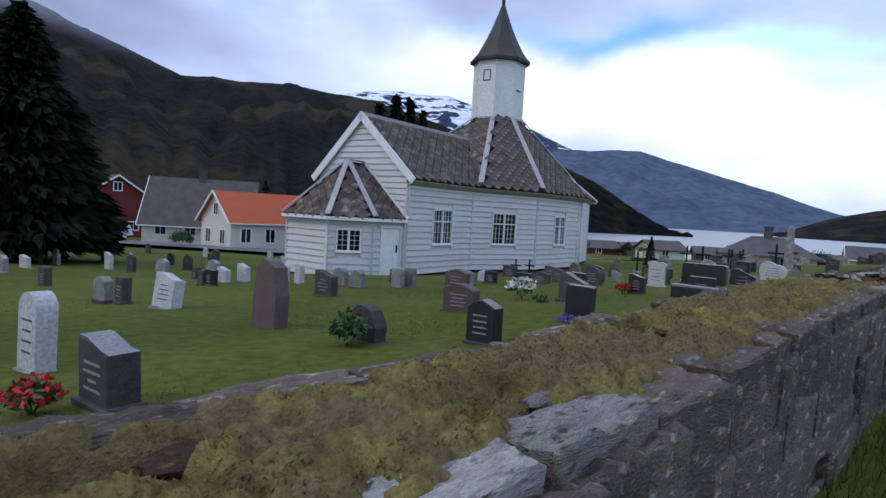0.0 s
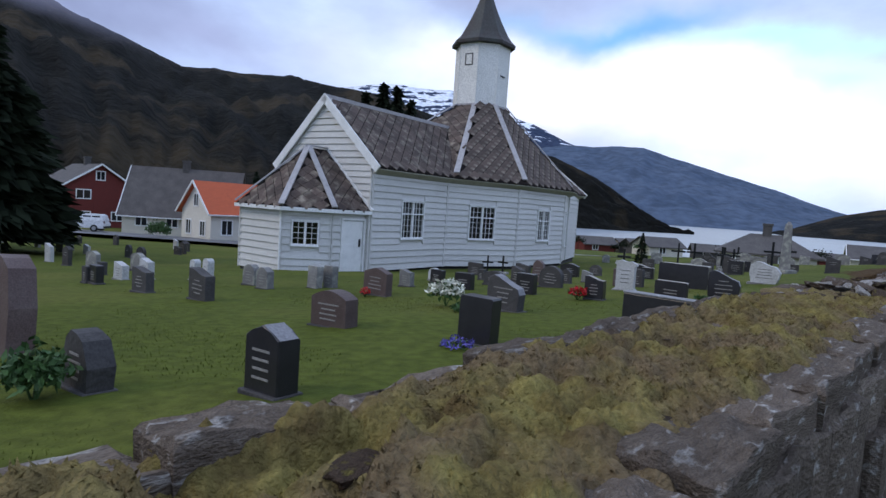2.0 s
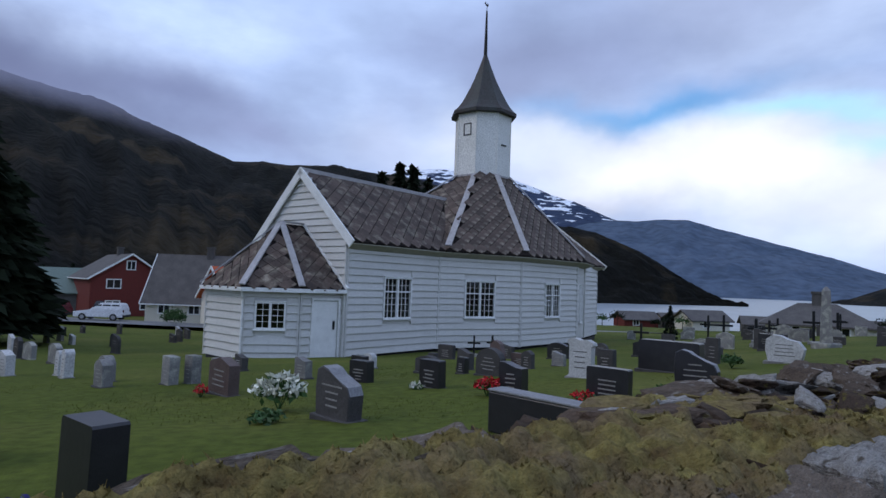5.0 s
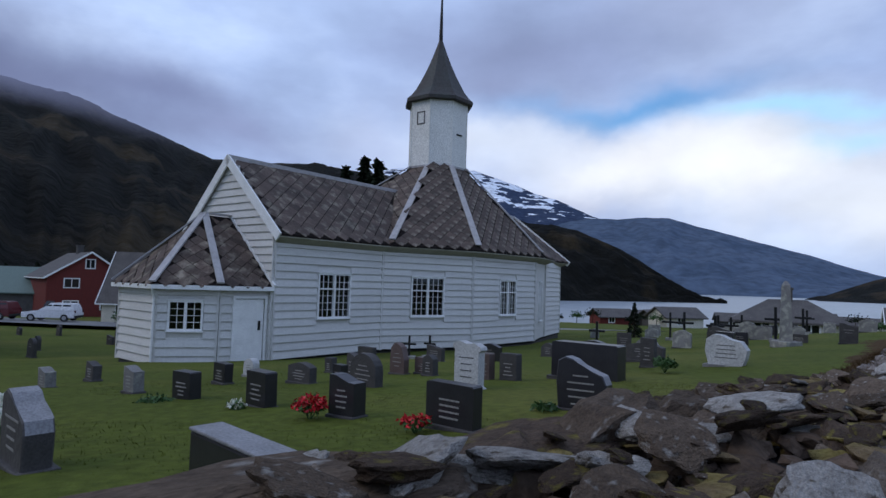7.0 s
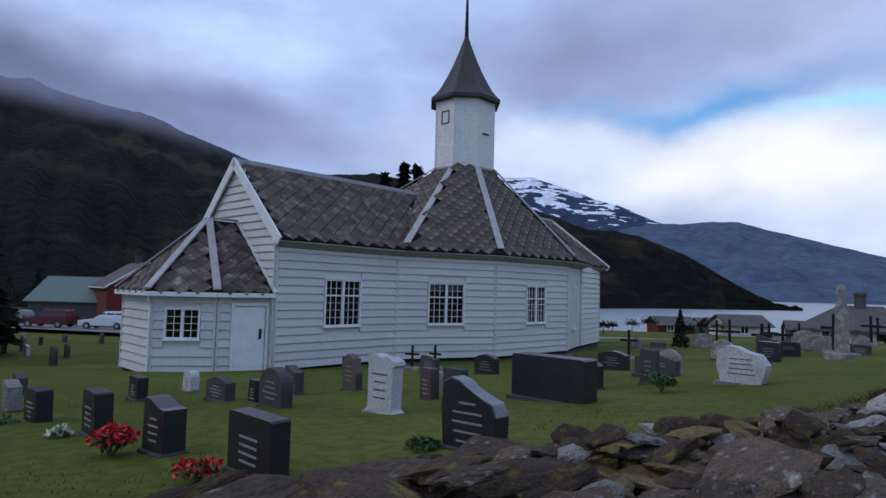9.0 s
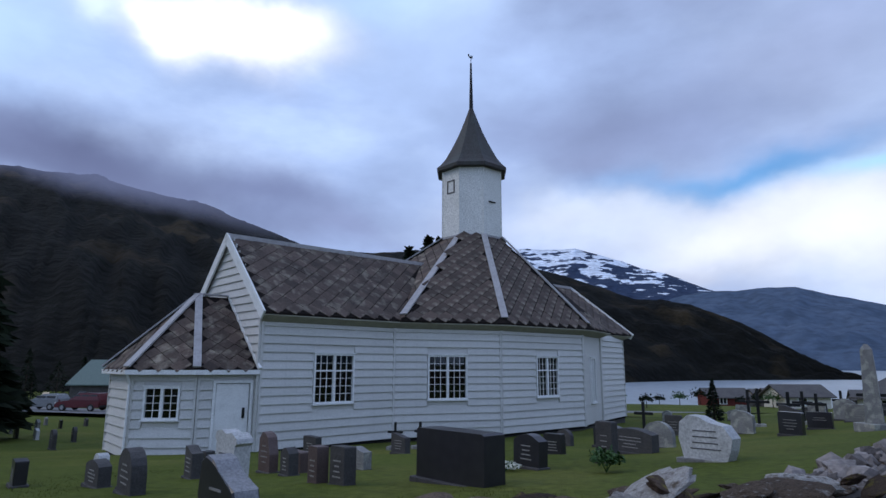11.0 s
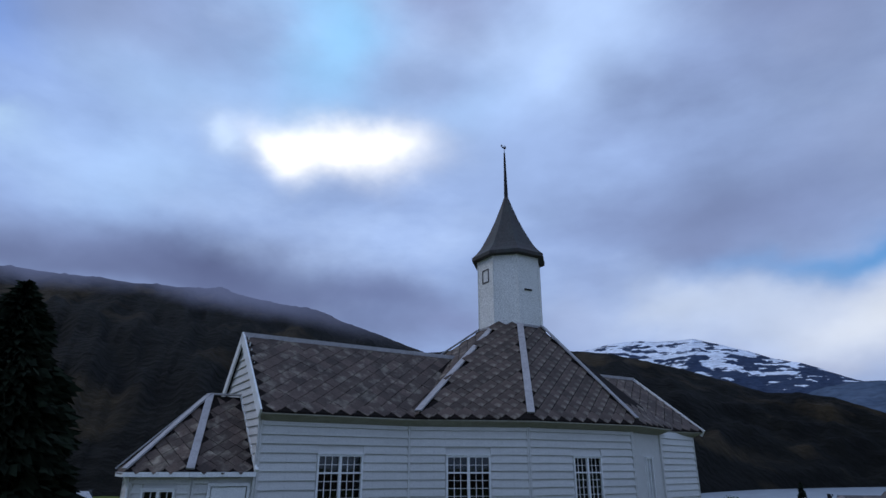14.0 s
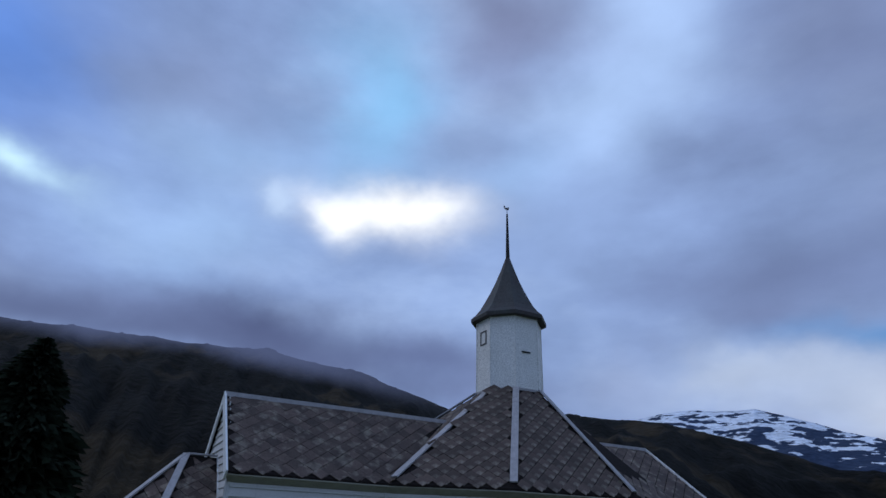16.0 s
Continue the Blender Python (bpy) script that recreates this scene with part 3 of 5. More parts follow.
for i in range(3):
    bm.faces.new((f0[i], f0[(i + 1) % 3], f1[(i + 1) % 3], f1[i]))
part("gable_backing", bm, M_WHITE, church)
bm = bmesh.new(); slab(bm, [C(*p, ZB) for p in (GC, V1, V2, V3, V4, A2, mir(A2), mir(V4), mir(V3), mir(V2), mir(V1), GL)], .1); part("church_floor", bm, M_DARKROOM, church)

# roofs
# the steeple's eight corners, from its front face round by its right side
TC = (.19, .14)
OCT = [(TC[0] + 1.53 * math.cos(radians(a)), TC[1] + 1.53 * math.sin(radians(a))) for a in (157.5, 114, 67.5, 22.5, -22.5, -67.5, -112.5, -157.5)]
FR, S1, S2, BR_, BL_, N2, N1, FL = OCT
E1, E2, E3, E4 = (-6.9, 3.62), (-3.15, 5.22), (2.0, 5.55), (5.1, 4.55)


def tile_face(pts, joined, pw=0.60, ph=0.54, inset=0.05):
    """Diamond slates on a roof polygon (first edge is the eave), each a thin lifted plate."""
    p = [Vector(q) for q in pts]
    x = (p[1] - p[0]).normalized()
    nrm = x.cross(p[2] - p[0]).normalized()
    if nrm.z < 0:
        nrm.negate()
    y = nrm.cross(x)
    if y.z < 0:
        y.negate()
    o = p[0]
    poly = [((q - o).dot(x), (q - o).dot(y)) for q in p]

    def inside(a, b, pad):
        s = None
        for i in range(len(poly)):
            (ax, ay), (bx, by) = poly[i], poly[(i + 1) % len(poly)]
            ex, ey = bx - ax, by - ay
            el = math.hypot(ex, ey)
            if el < 1e-4:
                continue
            c = (ex * (b - ay) - ey * (a - ax)) / el
            if s is None:
                s = 1 if sum(poly[j][0] * poly[(j + 1) % len(poly)][1] - poly[(j + 1) % len(poly)][0] * poly[j][1] for j in range(len(poly))) > 0 else -1
            if c * s < (pad + ph * .42 if i == 0 else pad + .07):
                return False
        return True

    xs = [q[0] for q in poly]; ys = [q[1] for q in poly]
    rng = random.Random(int(abs(sum(xs) * 100)))
    rot = Matrix((x, y, nrm)).transposed().to_4x4()
    spots = []
    row = 0
    b = min(ys) + ph * .44 + inset
    while b < max(ys):
        a = min(xs) + (pw / 2 if row % 2 else 0)
        while a < max(xs):
            if inside(a, b, inset):
                spots.append((a, b))
            a += pw
        b += ph / 2
        row += 1
    a = min(xs) + pw * .75
    while a < poly[1][0] - pw * .3:  # the starter row, lying level along the eave
        spots.append((a, min(ys) + ph * .30))
        a += pw
    verts, faces = [], []
    for a, b in spots:
        lift = .030 + rng.random() * .012
        m = rot.copy()
        m.translation = o + x * a + y * b + nrm * lift
        m = m @ pose(0, 0, 0, 3.5 + rng.uniform(-1.2, 1.2), rng.uniform(-1.0, 1.0), rng.uniform(-2.0, 2.0))
        if joined:
            k = len(verts)
            w, h = pw * .465, ph * .465
            for z in (0.0, -.018):
                for q in ((-w, .0, z), (0, -h, z), (w, 0, z), (0, h, z)):
                    verts.append(tuple(m @ Vector(q)))
            faces += [(k, k + 1, k + 2, k + 3), (k + 4, k + 7, k + 6, k + 5), (k, k + 4, k + 5, k + 1), (k + 1, k + 5, k + 6, k + 2)]
        else:
            ob = new("slate", SLATE); ob.parent = church; ob.matrix_basis = m
    if joined and verts:
        me = bpy.data.meshes.new("slate_covering"); me.from_pydata(verts, [], faces); me.materials.append(M_SLATE)
        ob = new("slate_covering", me); ob.parent = church; tagged(ob, kind="stuff")


bm = bmesh.new()
w_, h_ = .60 * .465, .54 * .465
vt = [bm.verts.new(q) for q in ((-w_, 0, 0), (0, -h_, 0), (w_, 0, 0), (0, h_, 0))]
vl = [bm.verts.new(v.co - Vector((0, 0, .018))) for v in vt]
bm.faces.new(vt); bm.faces.new(vl[::-1])
for i in range(4):
    bm.faces.new((vt[i], vl[i], vl[(i + 1) % 4], vt[(i + 1) % 4]))
SLATE = finish(bm, "slate", M_SLATE)

RA, RV, RB = -12.10, -3.25, 8.3
ER, EL_ = 3.54, -2.45
ROOF = {
    "arm_right": [C(RA, ER, ZE), C(-6.6, ER, ZE), C(RV, AX, ZR), C(RA, AX, ZR)],
    "arm_left": [C(-6.6, EL_, ZE), C(RA, EL_, ZE), C(RA, AX, ZR), C(RV, AX, ZR)],
    "chamfer": [C(*E1, ZE), C(*E2, ZE), C(*S1, 8.02), C(*FR, 8.0)],
    "side": [C(*E2, ZE), C(*E3, ZE), C(*S2, 8.05), C(*S1, 8.02)],
    "porch": [C(*E3, ZE), C(*E4, ZE), C(*BR_, 8.0), C(*S2, 8.05)],
    "front": [C(*mir(E1), ZE), C(*E1, ZE), C(*FR, 8.0), C(*FL, 8.0)],
    "back_a": [C(*mir(E2), ZE), C(*mir(E1), ZE), C(*FL, 8.0), C(*N1, 8.0)],
    "back_b": [C(*mir(E3), ZE), C(*mir(E2), ZE), C(*N1, 8.0), C(*N2, 8.0)],
    "back_c": [C(*mir(E4), ZE), C(*mir(E3), ZE), C(*N2, 8.0), C(*BL_, 8.0)],
    "west": [C(*E4, ZE), C(*mir(E4), ZE), C(*BL_, 8.0), C(*BR_, 8.0)],
    "arm2_right": [C(4.6, 3.78, ZE), C(RB, 3.78, ZE), C(RB, 0, ZR), C(2.6, 0, ZR)],
    "arm2_left": [C(RB, -3.78, ZE), C(4.6, -3.78, ZE), C(2.6, 0, ZR), C(RB, 0, ZR)],
}
for key, pts in ROOF.items():
    bm = bmesh.new(); slab(bm, pts, .07); part("roof_deck", bm, M_DECK, church)
for key in ("arm_right", "chamfer", "side", "porch", "front", "arm2_right"):
    pts = ROOF[key]
    tile_face(pts, key not in ("chamfer", "side"), inset=.02)
# eave soffits and fascia
EAVE = [(RA, ER - .02), (-6.9, 3.58), E2, E3, E4, (5.3, 3.76), (RB, 3.76)]
WALLTOP = [GC, V1, V2, V3, V4, (4.9, 3.5), A2]
for a, b, c, d in zip(EAVE, EAVE[1:], WALLTOP, WALLTOP[1:]):
    bm = bmesh.new(); slab(bm, [C(*a, ZE - .075), C(*b, ZE - .075), C(*d, ZT - .10), C(*c, ZT - .10)], .03); part("soffit", bm, M_SOFFIT, church)
for s in (1,):
    bm = bmesh.new()
    slab(bm, [C(RA, EL_ + .02, ZE - .075), C(-6.9, EL_ + .02, ZE - .075), C(-6.95, -2.15, ZT - .05), C(-11.93, -2.15, ZT - .05)], .03); part("soffit", bm, M_SOFFIT, church)
for a, b in ((C(*E1, ZE), C(*FR, 8.02)), (C(*E2, ZE), C(*S1, 8.04)), (C(*E3, ZE), C(*S2, 8.07)), (C(*mir(E1), ZE), C(*FL, 8.02))):
    a = a + (b - a) * .035
    bm = bmesh.new(); beam(bm, a, b, .27, .05, .085); part("hip_board", bm, M_HIP, church)
for a, b in ((C(RA, AX, ZR), C(RV, AX, ZR)), (C(2.6, 0, ZR), C(RB, 0, ZR))):
    bm = bmesh.new(); beam(bm, a, b, .16, .06, .07); beam(bm, a + Vector((0, -.09, -.05)), b + Vector((0, -.09, -.05)), .05, .14, .05); part("ridge_board", bm, M_HIP, church)
for u, s in ((RA, 1), (RA, -1), (RB, 1), (RB, -1)):
    hw = (ER + .02 if s > 0 else -EL_) if u < 0 else 3.8
    bm = bmesh.new()
    a, b = C(u, s * hw, ZE - .02), C(u, AX if u < 0 else 0, ZR + .04)
    x = (b - a).normalized(); z = Vector((1, 0, 0)).cross(x); z = z if z.z > 0 else -z
    m = Matrix((x, Vector((1, 0, 0)), z)).transposed().to_4x4(); m.translation = a
    box(bm, (-.05, -.03, -.24), ((b - a).length + .03, .03, .075), m)
    part("barge_board", bm, M_TRIM, church)

# steeple
bm = bmesh.new()
lo = [bm.verts.new(C(*p, 6.9)) for p in OCT]; hi = [bm.verts.new(C(*p, 11.5)) for p in OCT]
for i in range(8):
    bm.faces.new((lo[i], lo[(i + 1) % 8], hi[(i + 1) % 8], hi[i]))
bm.faces.new(hi)
steeple = part("steeple", bm, M_TOWER, church, "eight-sided white steeple with dark flared spire")
for p in OCT:
    bm = bmesh.new(); cyl(bm, C(*p, 7.0), C(*p, 11.45), .035, .035, 8); part("corner_bead", bm, M_TOWER, steeple)
cen = Vector(TC)
for i in range(8):  # lead flashing where the steeple meets the roof
    a, b = C(*OCT[i], 8.06), C(*OCT[(i + 1) % 8], 8.06)
    bm = bmesh.new(); beam(bm, a, b, .10, .10); part("flashing_board", bm, M_HIP, steeple)
bm = bmesh.new()
rings = []
for z, k in ((11.40, 1.08), (11.42, 1.19), (11.58, 1.20), (11.80, 1.05), (12.10, .90), (12.5, .755), (13.0, .585), (13.6, .405), (14.3, .225), (15.0, .06)):
    rings.append([bm.verts.new(C(cen.x + (p[0] - cen.x) * k, cen.y + (p[1] - cen.y) * k, z)) for p in OCT])
for a, b in zip(rings, rings[1:]):
    for i in range(8):
        bm.faces.new((a[i], a[(i + 1) % 8], b[(i + 1) % 8], b[i]))
bm.faces.new(rings[0][::-1]); bm.faces.new(rings[-1])
spire = part("spire", bm, M_LEAD, church)
bm = bmesh.new(); cyl(bm, C(cen.x, cen.y, 14.8), C(cen.x, cen.y, 17.5), .11, .045, 10); part("spire_rod", bm, M_IRON, spire)
bm = bmesh.new()
cyl(bm, C(cen.x, cen.y, 17.4), C(cen.x, cen.y, 17.95), .015, .015, 8)
for lo_, hi_ in (((-.14, -.012, 17.78), (.10, .012, 17.86)), ((-.20, -.012, 17.84), (-.12, .012, 17.96)), ((.06, -.012, 17.84), (.12, .012, 17.94))):
    box(bm, (lo_[0] + cen.x, lo_[1] - cen.y, lo_[2]), (hi_[0] + cen.x, hi_[1] - cen.y, hi_[2]))
part("weather_vane", bm, M_IRON, spire)
# hatch and vent on the steeple
for (a, b), x0, x1, z0, z1, hollow in (((FL, FR), .35, .85, 10.2, 10.85, True), ((S1, S2), .35, .78, 9.72, 9.78, False)):
    m, ln = frame_of(a, b)
    bm = bmesh.new()
    if hollow:
        for lo_, hi_ in (((x0, 0, z0), (x0 + .05, .03, z1)), ((x1 - .05, 0, z0), (x1, .03, z1)), ((x0, 0, z0), (x1, .03, z0 + .05)), ((x0, 0, z1 - .05), (x1, .03, z1))):
            box(bm, lo_, hi_, m)
        part("hatch_frame", bm, M_GREYROOF, steeple)
    else:
        box(bm, (x0, 0, z0), (x1, .05, z1), m)
        part("vent_slot", bm, M_IRON, steeple)

# apse (sacristy): five sides under a hipped roof with a short ridge
AP = [(-11.93, 2.95), (-13.58, 2.72), (-15.0, 1.62), (-14.93, -.78), (-13.5, -1.62), (-11.93, -1.85)]
AZ0, AZ1 = -.46, 1.80
w, m, ln = clad_wall("apse_window_wall", AP[2], AP[1], AZ0, AZ1, ((.42, 1.30, .62, 1.42),))
window(w, Matrix(), .42, 1.30, .62, 1.42, 2, (4,))
w, m, ln = clad_wall("apse_door_wall", AP[1], AP[0], AZ0, AZ1, ((.50, 1.50, AZ0 + .02, AZ0 + 2.02),))
bm = bmesh.new(); box(bm, (.52, -.05, AZ0 + .03), (1.48, .03, AZ0 + 2.0), None, .008); dr = part("door", bm, M_TRIM, w, "white boarded door")
for lo_, hi_ in (((.42, -.02, AZ0 + .02), (.50, .09, AZ0 + 2.1)), ((1.50, -.02, AZ0 + .02), (1.58, .09, AZ0 + 2.1)), ((.50, -.02, AZ0 + 2.02), (1.50, .09, AZ0 + 2.1))):
    bm = bmesh.new(); box(bm, lo_, hi_); part("door_casing", bm, M_TRIM, w)
bm = bmesh.new(); box(bm, (1.30, .03, .55), (1.37, .07, .85)); part("door_handle", bm, M_IRON, dr, "dark iron door plate")
for k, d in ((0, .45), (1, .75)):
    bm = bmesh.new(); box(bm, (.3, .0, AZ0 - .16 - .16 * k), (1.6, d, AZ0 - .02 - .16 * k), None, .02); part("door_step", bm, M_FOUND, w)
clad_wall("apse_end_wall", AP[3], AP[2], AZ0, AZ1)
clad_wall("apse_north_wall", AP[4], AP[3], AZ0, AZ1, boards=False)
clad_wall("apse_back_wall", AP[5], AP[4], AZ0, AZ1, boards=False)
AE = [(-11.95, 3.22), (-13.74, 3.02), (-15.27, 1.88), (-15.22, -.80), (-13.70, -1.92), (-11.95, -2.12)]
AZE, AZR = 1.93, 4.30
pk, pg = C(-12.95, .58, AZR), C(-11.95, .60, AZR)
faces = [[C(*AE[1], AZE), C(*AE[0], AZE), pg, pk], [C(*AE[2], AZE), C(*AE[1], AZE), pk], [C(*AE[3], AZE), C(*AE[2], AZE), pk], [C(*AE[4], AZE), C(*AE[3], AZE), pk], [C(*AE[5], AZE), C(*AE[4], AZE), pk, pg]]
for i, pts in enumerate(faces):
    bm = bmesh.new(); slab(bm, pts, .06); part("apse_roof_deck", bm, M_DECK, church)
    if i < 3:
        tile_face(pts, True, .50, .46, .01)
for a in AE[1:5]:
    a = C(*a, AZE)
    bm = bmesh.new(); beam(bm, a + (pk - a) * .02, pk, .22, .05, .085); part("hip_board", bm, M_HIP, church)
bm = bmesh.new(); beam(bm, pk, pg, .2, .05, .07); part("ridge_board", bm, M_HIP, church)
bm = bmesh.new(); beam(bm, C(*AE[0], AZE), pg, .10, .10, .06); part("flashing_board", bm, M_TRIM, church)
for a, b in zip(AE[1:], AE):
    bm = bmesh.new(); beam(bm, C(*a, AZE - .05), C(*b, AZE - .05), .05, .13); part("fascia_gutter", bm, M_TRIM, church)
bm = bmesh.new(); slab(bm, [C(*p, AZE - .06) for p in AE], .03); part("soffit", bm, M_SOFFIT, church)
bm = bmesh.new(); cyl(bm, C(-15.10, 1.70, AZ0), C(-15.10, 1.70, 1.55), .035, .035, 10); cyl(bm, C(-15.10, 1.70, 1.55), C(-15.24, 1.84, 1.86), .035, .035, 10); part("downpipe", bm, M_TRIM, church)


# ---- churchyard wall ----
def rock_mesh(seed, flat=0.6, sub=2, mat=None, blocky=0.55):
    """A broken stone: a ball squared off and dented by noise."""
    bm = bmesh.new()
    bmesh.ops.create_icosphere(bm, subdivisions=sub, radius=0.5)
    for v in bm.verts:
        c = v.co.normalized()
        k = max(abs(c.x), abs(c.y), abs(c.z))
        c = c * (1 - blocky) + c / k * blocky * 0.85
        for q in range(5):  # cleft faces
            d = Vector((math.sin(seed * 3.1 + q * 2.4), math.cos(seed * 1.7 + q * 1.9), math.sin(seed + q * 4.1))).normalized()
            over = c.dot(d) - (0.62 + 0.12 * math.sin(seed * 5 + q))
            if over > 0:
                c = c - d * over * 0.85
        c *= 1 + 0.28 * noise.noise(c * 1.7 + Vector((seed * 7.1, 0, 0))) + 0.10 * noise.noise(c * 5 + Vector((0, seed * 3.3, 0)))
        v.co = Vector((c.x * 0.5, c.y * 0.5, c.z * 0.5 * flat))
    return finish(bm, "stone", mat or M_ROCK)


rng = random.Random(4)
WALL_ROCKS = [rock_mesh(i, 1.0, 3, M_ROCK, 1.0) for i in range(8)]
FLAT_ROCKS = [rock_mesh(20 + i, 0.55, 3, M_RUSTROCK if i % 3 else M_ROCK, 0.6) for i in range(9)]
PALE_ROCKS = [rock_mesh(40 + i, 0.7, 3, M_PALEROCK, 0.6) for i in range(5)]


def slab_mesh(seed, mat):
    """A flat cap stone, one metre each way: an uneven four-cornered plate with chipped rims."""
    r = random.Random(seed)
    k = 9
    off = [(r.uniform(-.10, .10), r.uniform(-.12, .12)) for _ in range(4)]
    bm = bmesh.new()
    layers = []
    for z, inset in ((.5, .035), (.40, .0), (-.5, .02)):
        row = []
        for i in range(k + 1):
            line = []
            for j in range(k + 1):
                u, v = i / k, j / k
                ox = sum(o[0] * w for o, w in zip(off, ((1 - u) * (1 - v), u * (1 - v), u * v, (1 - u) * v)))
                oy = sum(o[1] * w for o, w in zip(off, ((1 - u) * (1 - v), u * (1 - v), u * v, (1 - u) * v)))
                x = (u - .5) * (1 - 2 * inset) + ox
                y = (v - .5) * (1 - 2 * inset) + oy
                x += .05 * noise.noise((v * 4, seed, 1.0)) * (2 * u - 1) ** 3
                y += .07 * noise.noise((u * 5, seed, 2.0)) * (2 * v - 1) ** 3
                dz = .24 * noise.noise((u * 2.6, v * 2.6, seed)) + .10 * noise.noise((u * 8, v * 8, seed)) if z == .5 else 0
                line.append(bm.verts.new((x, y, z + dz)))
            row.append(line)
        layers.append(row)
    for row, flip in ((layers[0], False), (layers[2], True)):
        for i in range(k):
            for j in range(k):
                q = (row[i][j], row[i + 1][j], row[i + 1][j + 1], row[i][j + 1])
                bm.faces.new(q[::-1] if flip else q)
    rim = [(i, 0) for i in range(k)] + [(k, j) for j in range(k)] + [(i, k) for i in range(k, 0, -1)] + [(0, j) for j in range(k, 0, -1)]
    for a, b in zip(layers, layers[1:]):
        for (i, j), (p, q) in zip(rim, rim[1:] + rim[:1]):
            bm.faces.new((a[i][j], b[i][j], b[p][q], a[p][q]))
    loose = [v for row in layers[1] for v in row if not v.link_faces]
    bmesh.ops.delete(bm, geom=loose, context="VERTS")
    me = finish(bm, "cap_stone", mat)
    for f in me.polygons:  # rounded on top, cleft at the sides
        f.use_smooth = f.normal.z > .6
    return me


CAP_PALE = [slab_mesh(3 + i, M_PALEROCK) for i in range(4)]
CAP_GREY = [slab_mesh(13 + i, M_WALLSTONE) for i in range(6)]
stone_wall = thing("dry_stone_wall", Matrix(), "lichened dry stone churchyard wall with a mossy top", "stone wall")


def wall_stone(s, n, z, sx, sy, sz, pool, tilt=6, name="wall_stone"):
    ob = new(name, rng.choice(pool))
    ob.parent = stone_wall
    p = wall_xy(s, n)
    ob.matrix_basis = pose(p.x, p.y, z, rng.uniform(-tilt, tilt), rng.uniform(-tilt, tilt), 48 + rng.uniform(-tilt, tilt)) @ Matrix.Diagonal((sx, sy, sz, 1))
    return ob


def wall_top(s):
    return lerp_table(s, ((-6, 1.84), (0, 1.79), (1.2, 1.83), (3, 1.86), (4.7, 1.86), (6.5, 1.81), (7.5, 1.74), (8.5, 1.76), (10, 1.70), (11.5, 1.62), (13, 1.52), (14, 1.42)))


# core
bm = bmesh.new()
steps = [i * 0.5 for i in range(-14, 37)]
rows = []
for s in steps:
    zt = wall_top(s) - 0.10
    row = []
    for n_, z_ in ((0.07, 0.2), (0.07, zt), (0.84, zt), (0.84, 0.2)):
        p = wall_xy(s, n_)
        row.append(bm.verts.new((p.x, p.y, z_ + 0.02 * noise.noise((s, n_, z_)))))
    rows.append(row)
for a, b in zip(rows, rows[1:]):
    for i in range(3):
        bm.faces.new((a[i], b[i], b[i + 1], a[i + 1]))
bm.faces.new(rows[0]); bm.faces.new(rows[-1][::-1])
part("wall_core", bm, M_FOUND, stone_wall)
# faces, course by course
s0 = -3.0
for n_, lo, top_only in ((0.13, 0.55, False), (0.80, 0.95, False)):
    z = lo
    while z < 1.72:
        h = rng.uniform(.19, .30)
        s = s0 + rng.random() * .3
        end = 9.5 if n_ < .5 else 6.5
        while s < end:
            ln = rng.uniform(.30, .80)
            if z + h * .5 < wall_top(s) - (.02 if n_ < .5 else .10):
                wall_stone(s + ln / 2, n_ + rng.uniform(-.03, .03), min(z + h / 2, wall_top(s) - h * .42 - (0 if n_ < .5 else .07)), ln * 1.10, .34, h * 1.12, CAP_GREY, 2.0)
            s += ln
        z += h
# flat cap stones along both edges, moss lying over most of the inner ones
for n_, wide, show in ((.10, .22, 1.0), (.84, .17, .75)):
    s = -2.5
    while s < 6.4:
        ln = rng.uniform(.32, .85)
        if rng.random() < show:
            bare = rng.random()
            pool = CAP_PALE if bare < .2 else CAP_GREY
            wall_stone(s + ln / 2, n_ + rng.uniform(-.02, .02), wall_top(s) - .060 + rng.uniform(-.015, .015), ln * .97, wide * rng.uniform(.75, 1.25), rng.uniform(.11, .15), pool, 2.0, "cap_stone")
        s += ln


# moss cushion on top
def moss_height(s, n_):
    """Cushions of moss: rounded pads with deep seams, thinning out over the edge stones."""
    e = min(n_ - .05, .90 - n_) + .08 * noise.noise((s * 2.4, n_ * 3, 8.0))
    edge = max(0.0, min(1.0, e / .12))
    ws, wn = s + .035 * noise.noise((s * 6, n_ * 6, 2.0)), n_ + .035 * noise.noise((s * 6, n_ * 6, 6.0))
    pad = noise.voronoi((ws * 6.2, wn * 9.0, .4))[0][0]
    small = noise.voronoi((ws * 17, wn * 21, 3.3))[0][0]
    h = .060 * (1 - min(1, pad * 1.25) ** 2) + .042 * (1 - min(1, small * 1.2) ** 2)
    h += .045 * noise.noise((s * 1.9, n_ * 2.2, .3)) + .012 * noise.noise((s * 40, n_ * 40, 4.1))
    bare = noise.noise((s * 1.5 + 5, n_ * 2.6, 9.0))
    h -= .10 * max(0.0, min(1.0, (-.26 - bare) / .08))
    return h - .032 - .10 * (1 - edge)


bm = bmesh.new()
ds, dn = .017, .0165
ns = [0.03 + i * dn for i in range(53)]
prev = None
s = -2.6
while s < 7.8:
    row = []
    fade = max(0, min(1, (7.7 - s) / 1.2))
    for n_ in ns:
        p = wall_xy(s, n_)
        row.append(bm.verts.new((p.x + .006 * noise.noise((s * 30, n_ * 30, 0)), p.y + .006 * noise.noise((s * 30, n_ * 30, 5)), wall_top(s) + moss_height(s, n_) - .12 * (1 - fade))))
    if prev:
        for i in range(len(ns) - 1):
            bm.faces.new((prev[i], row[i], row[i + 1], prev[i + 1]))
    prev = row
    s += ds
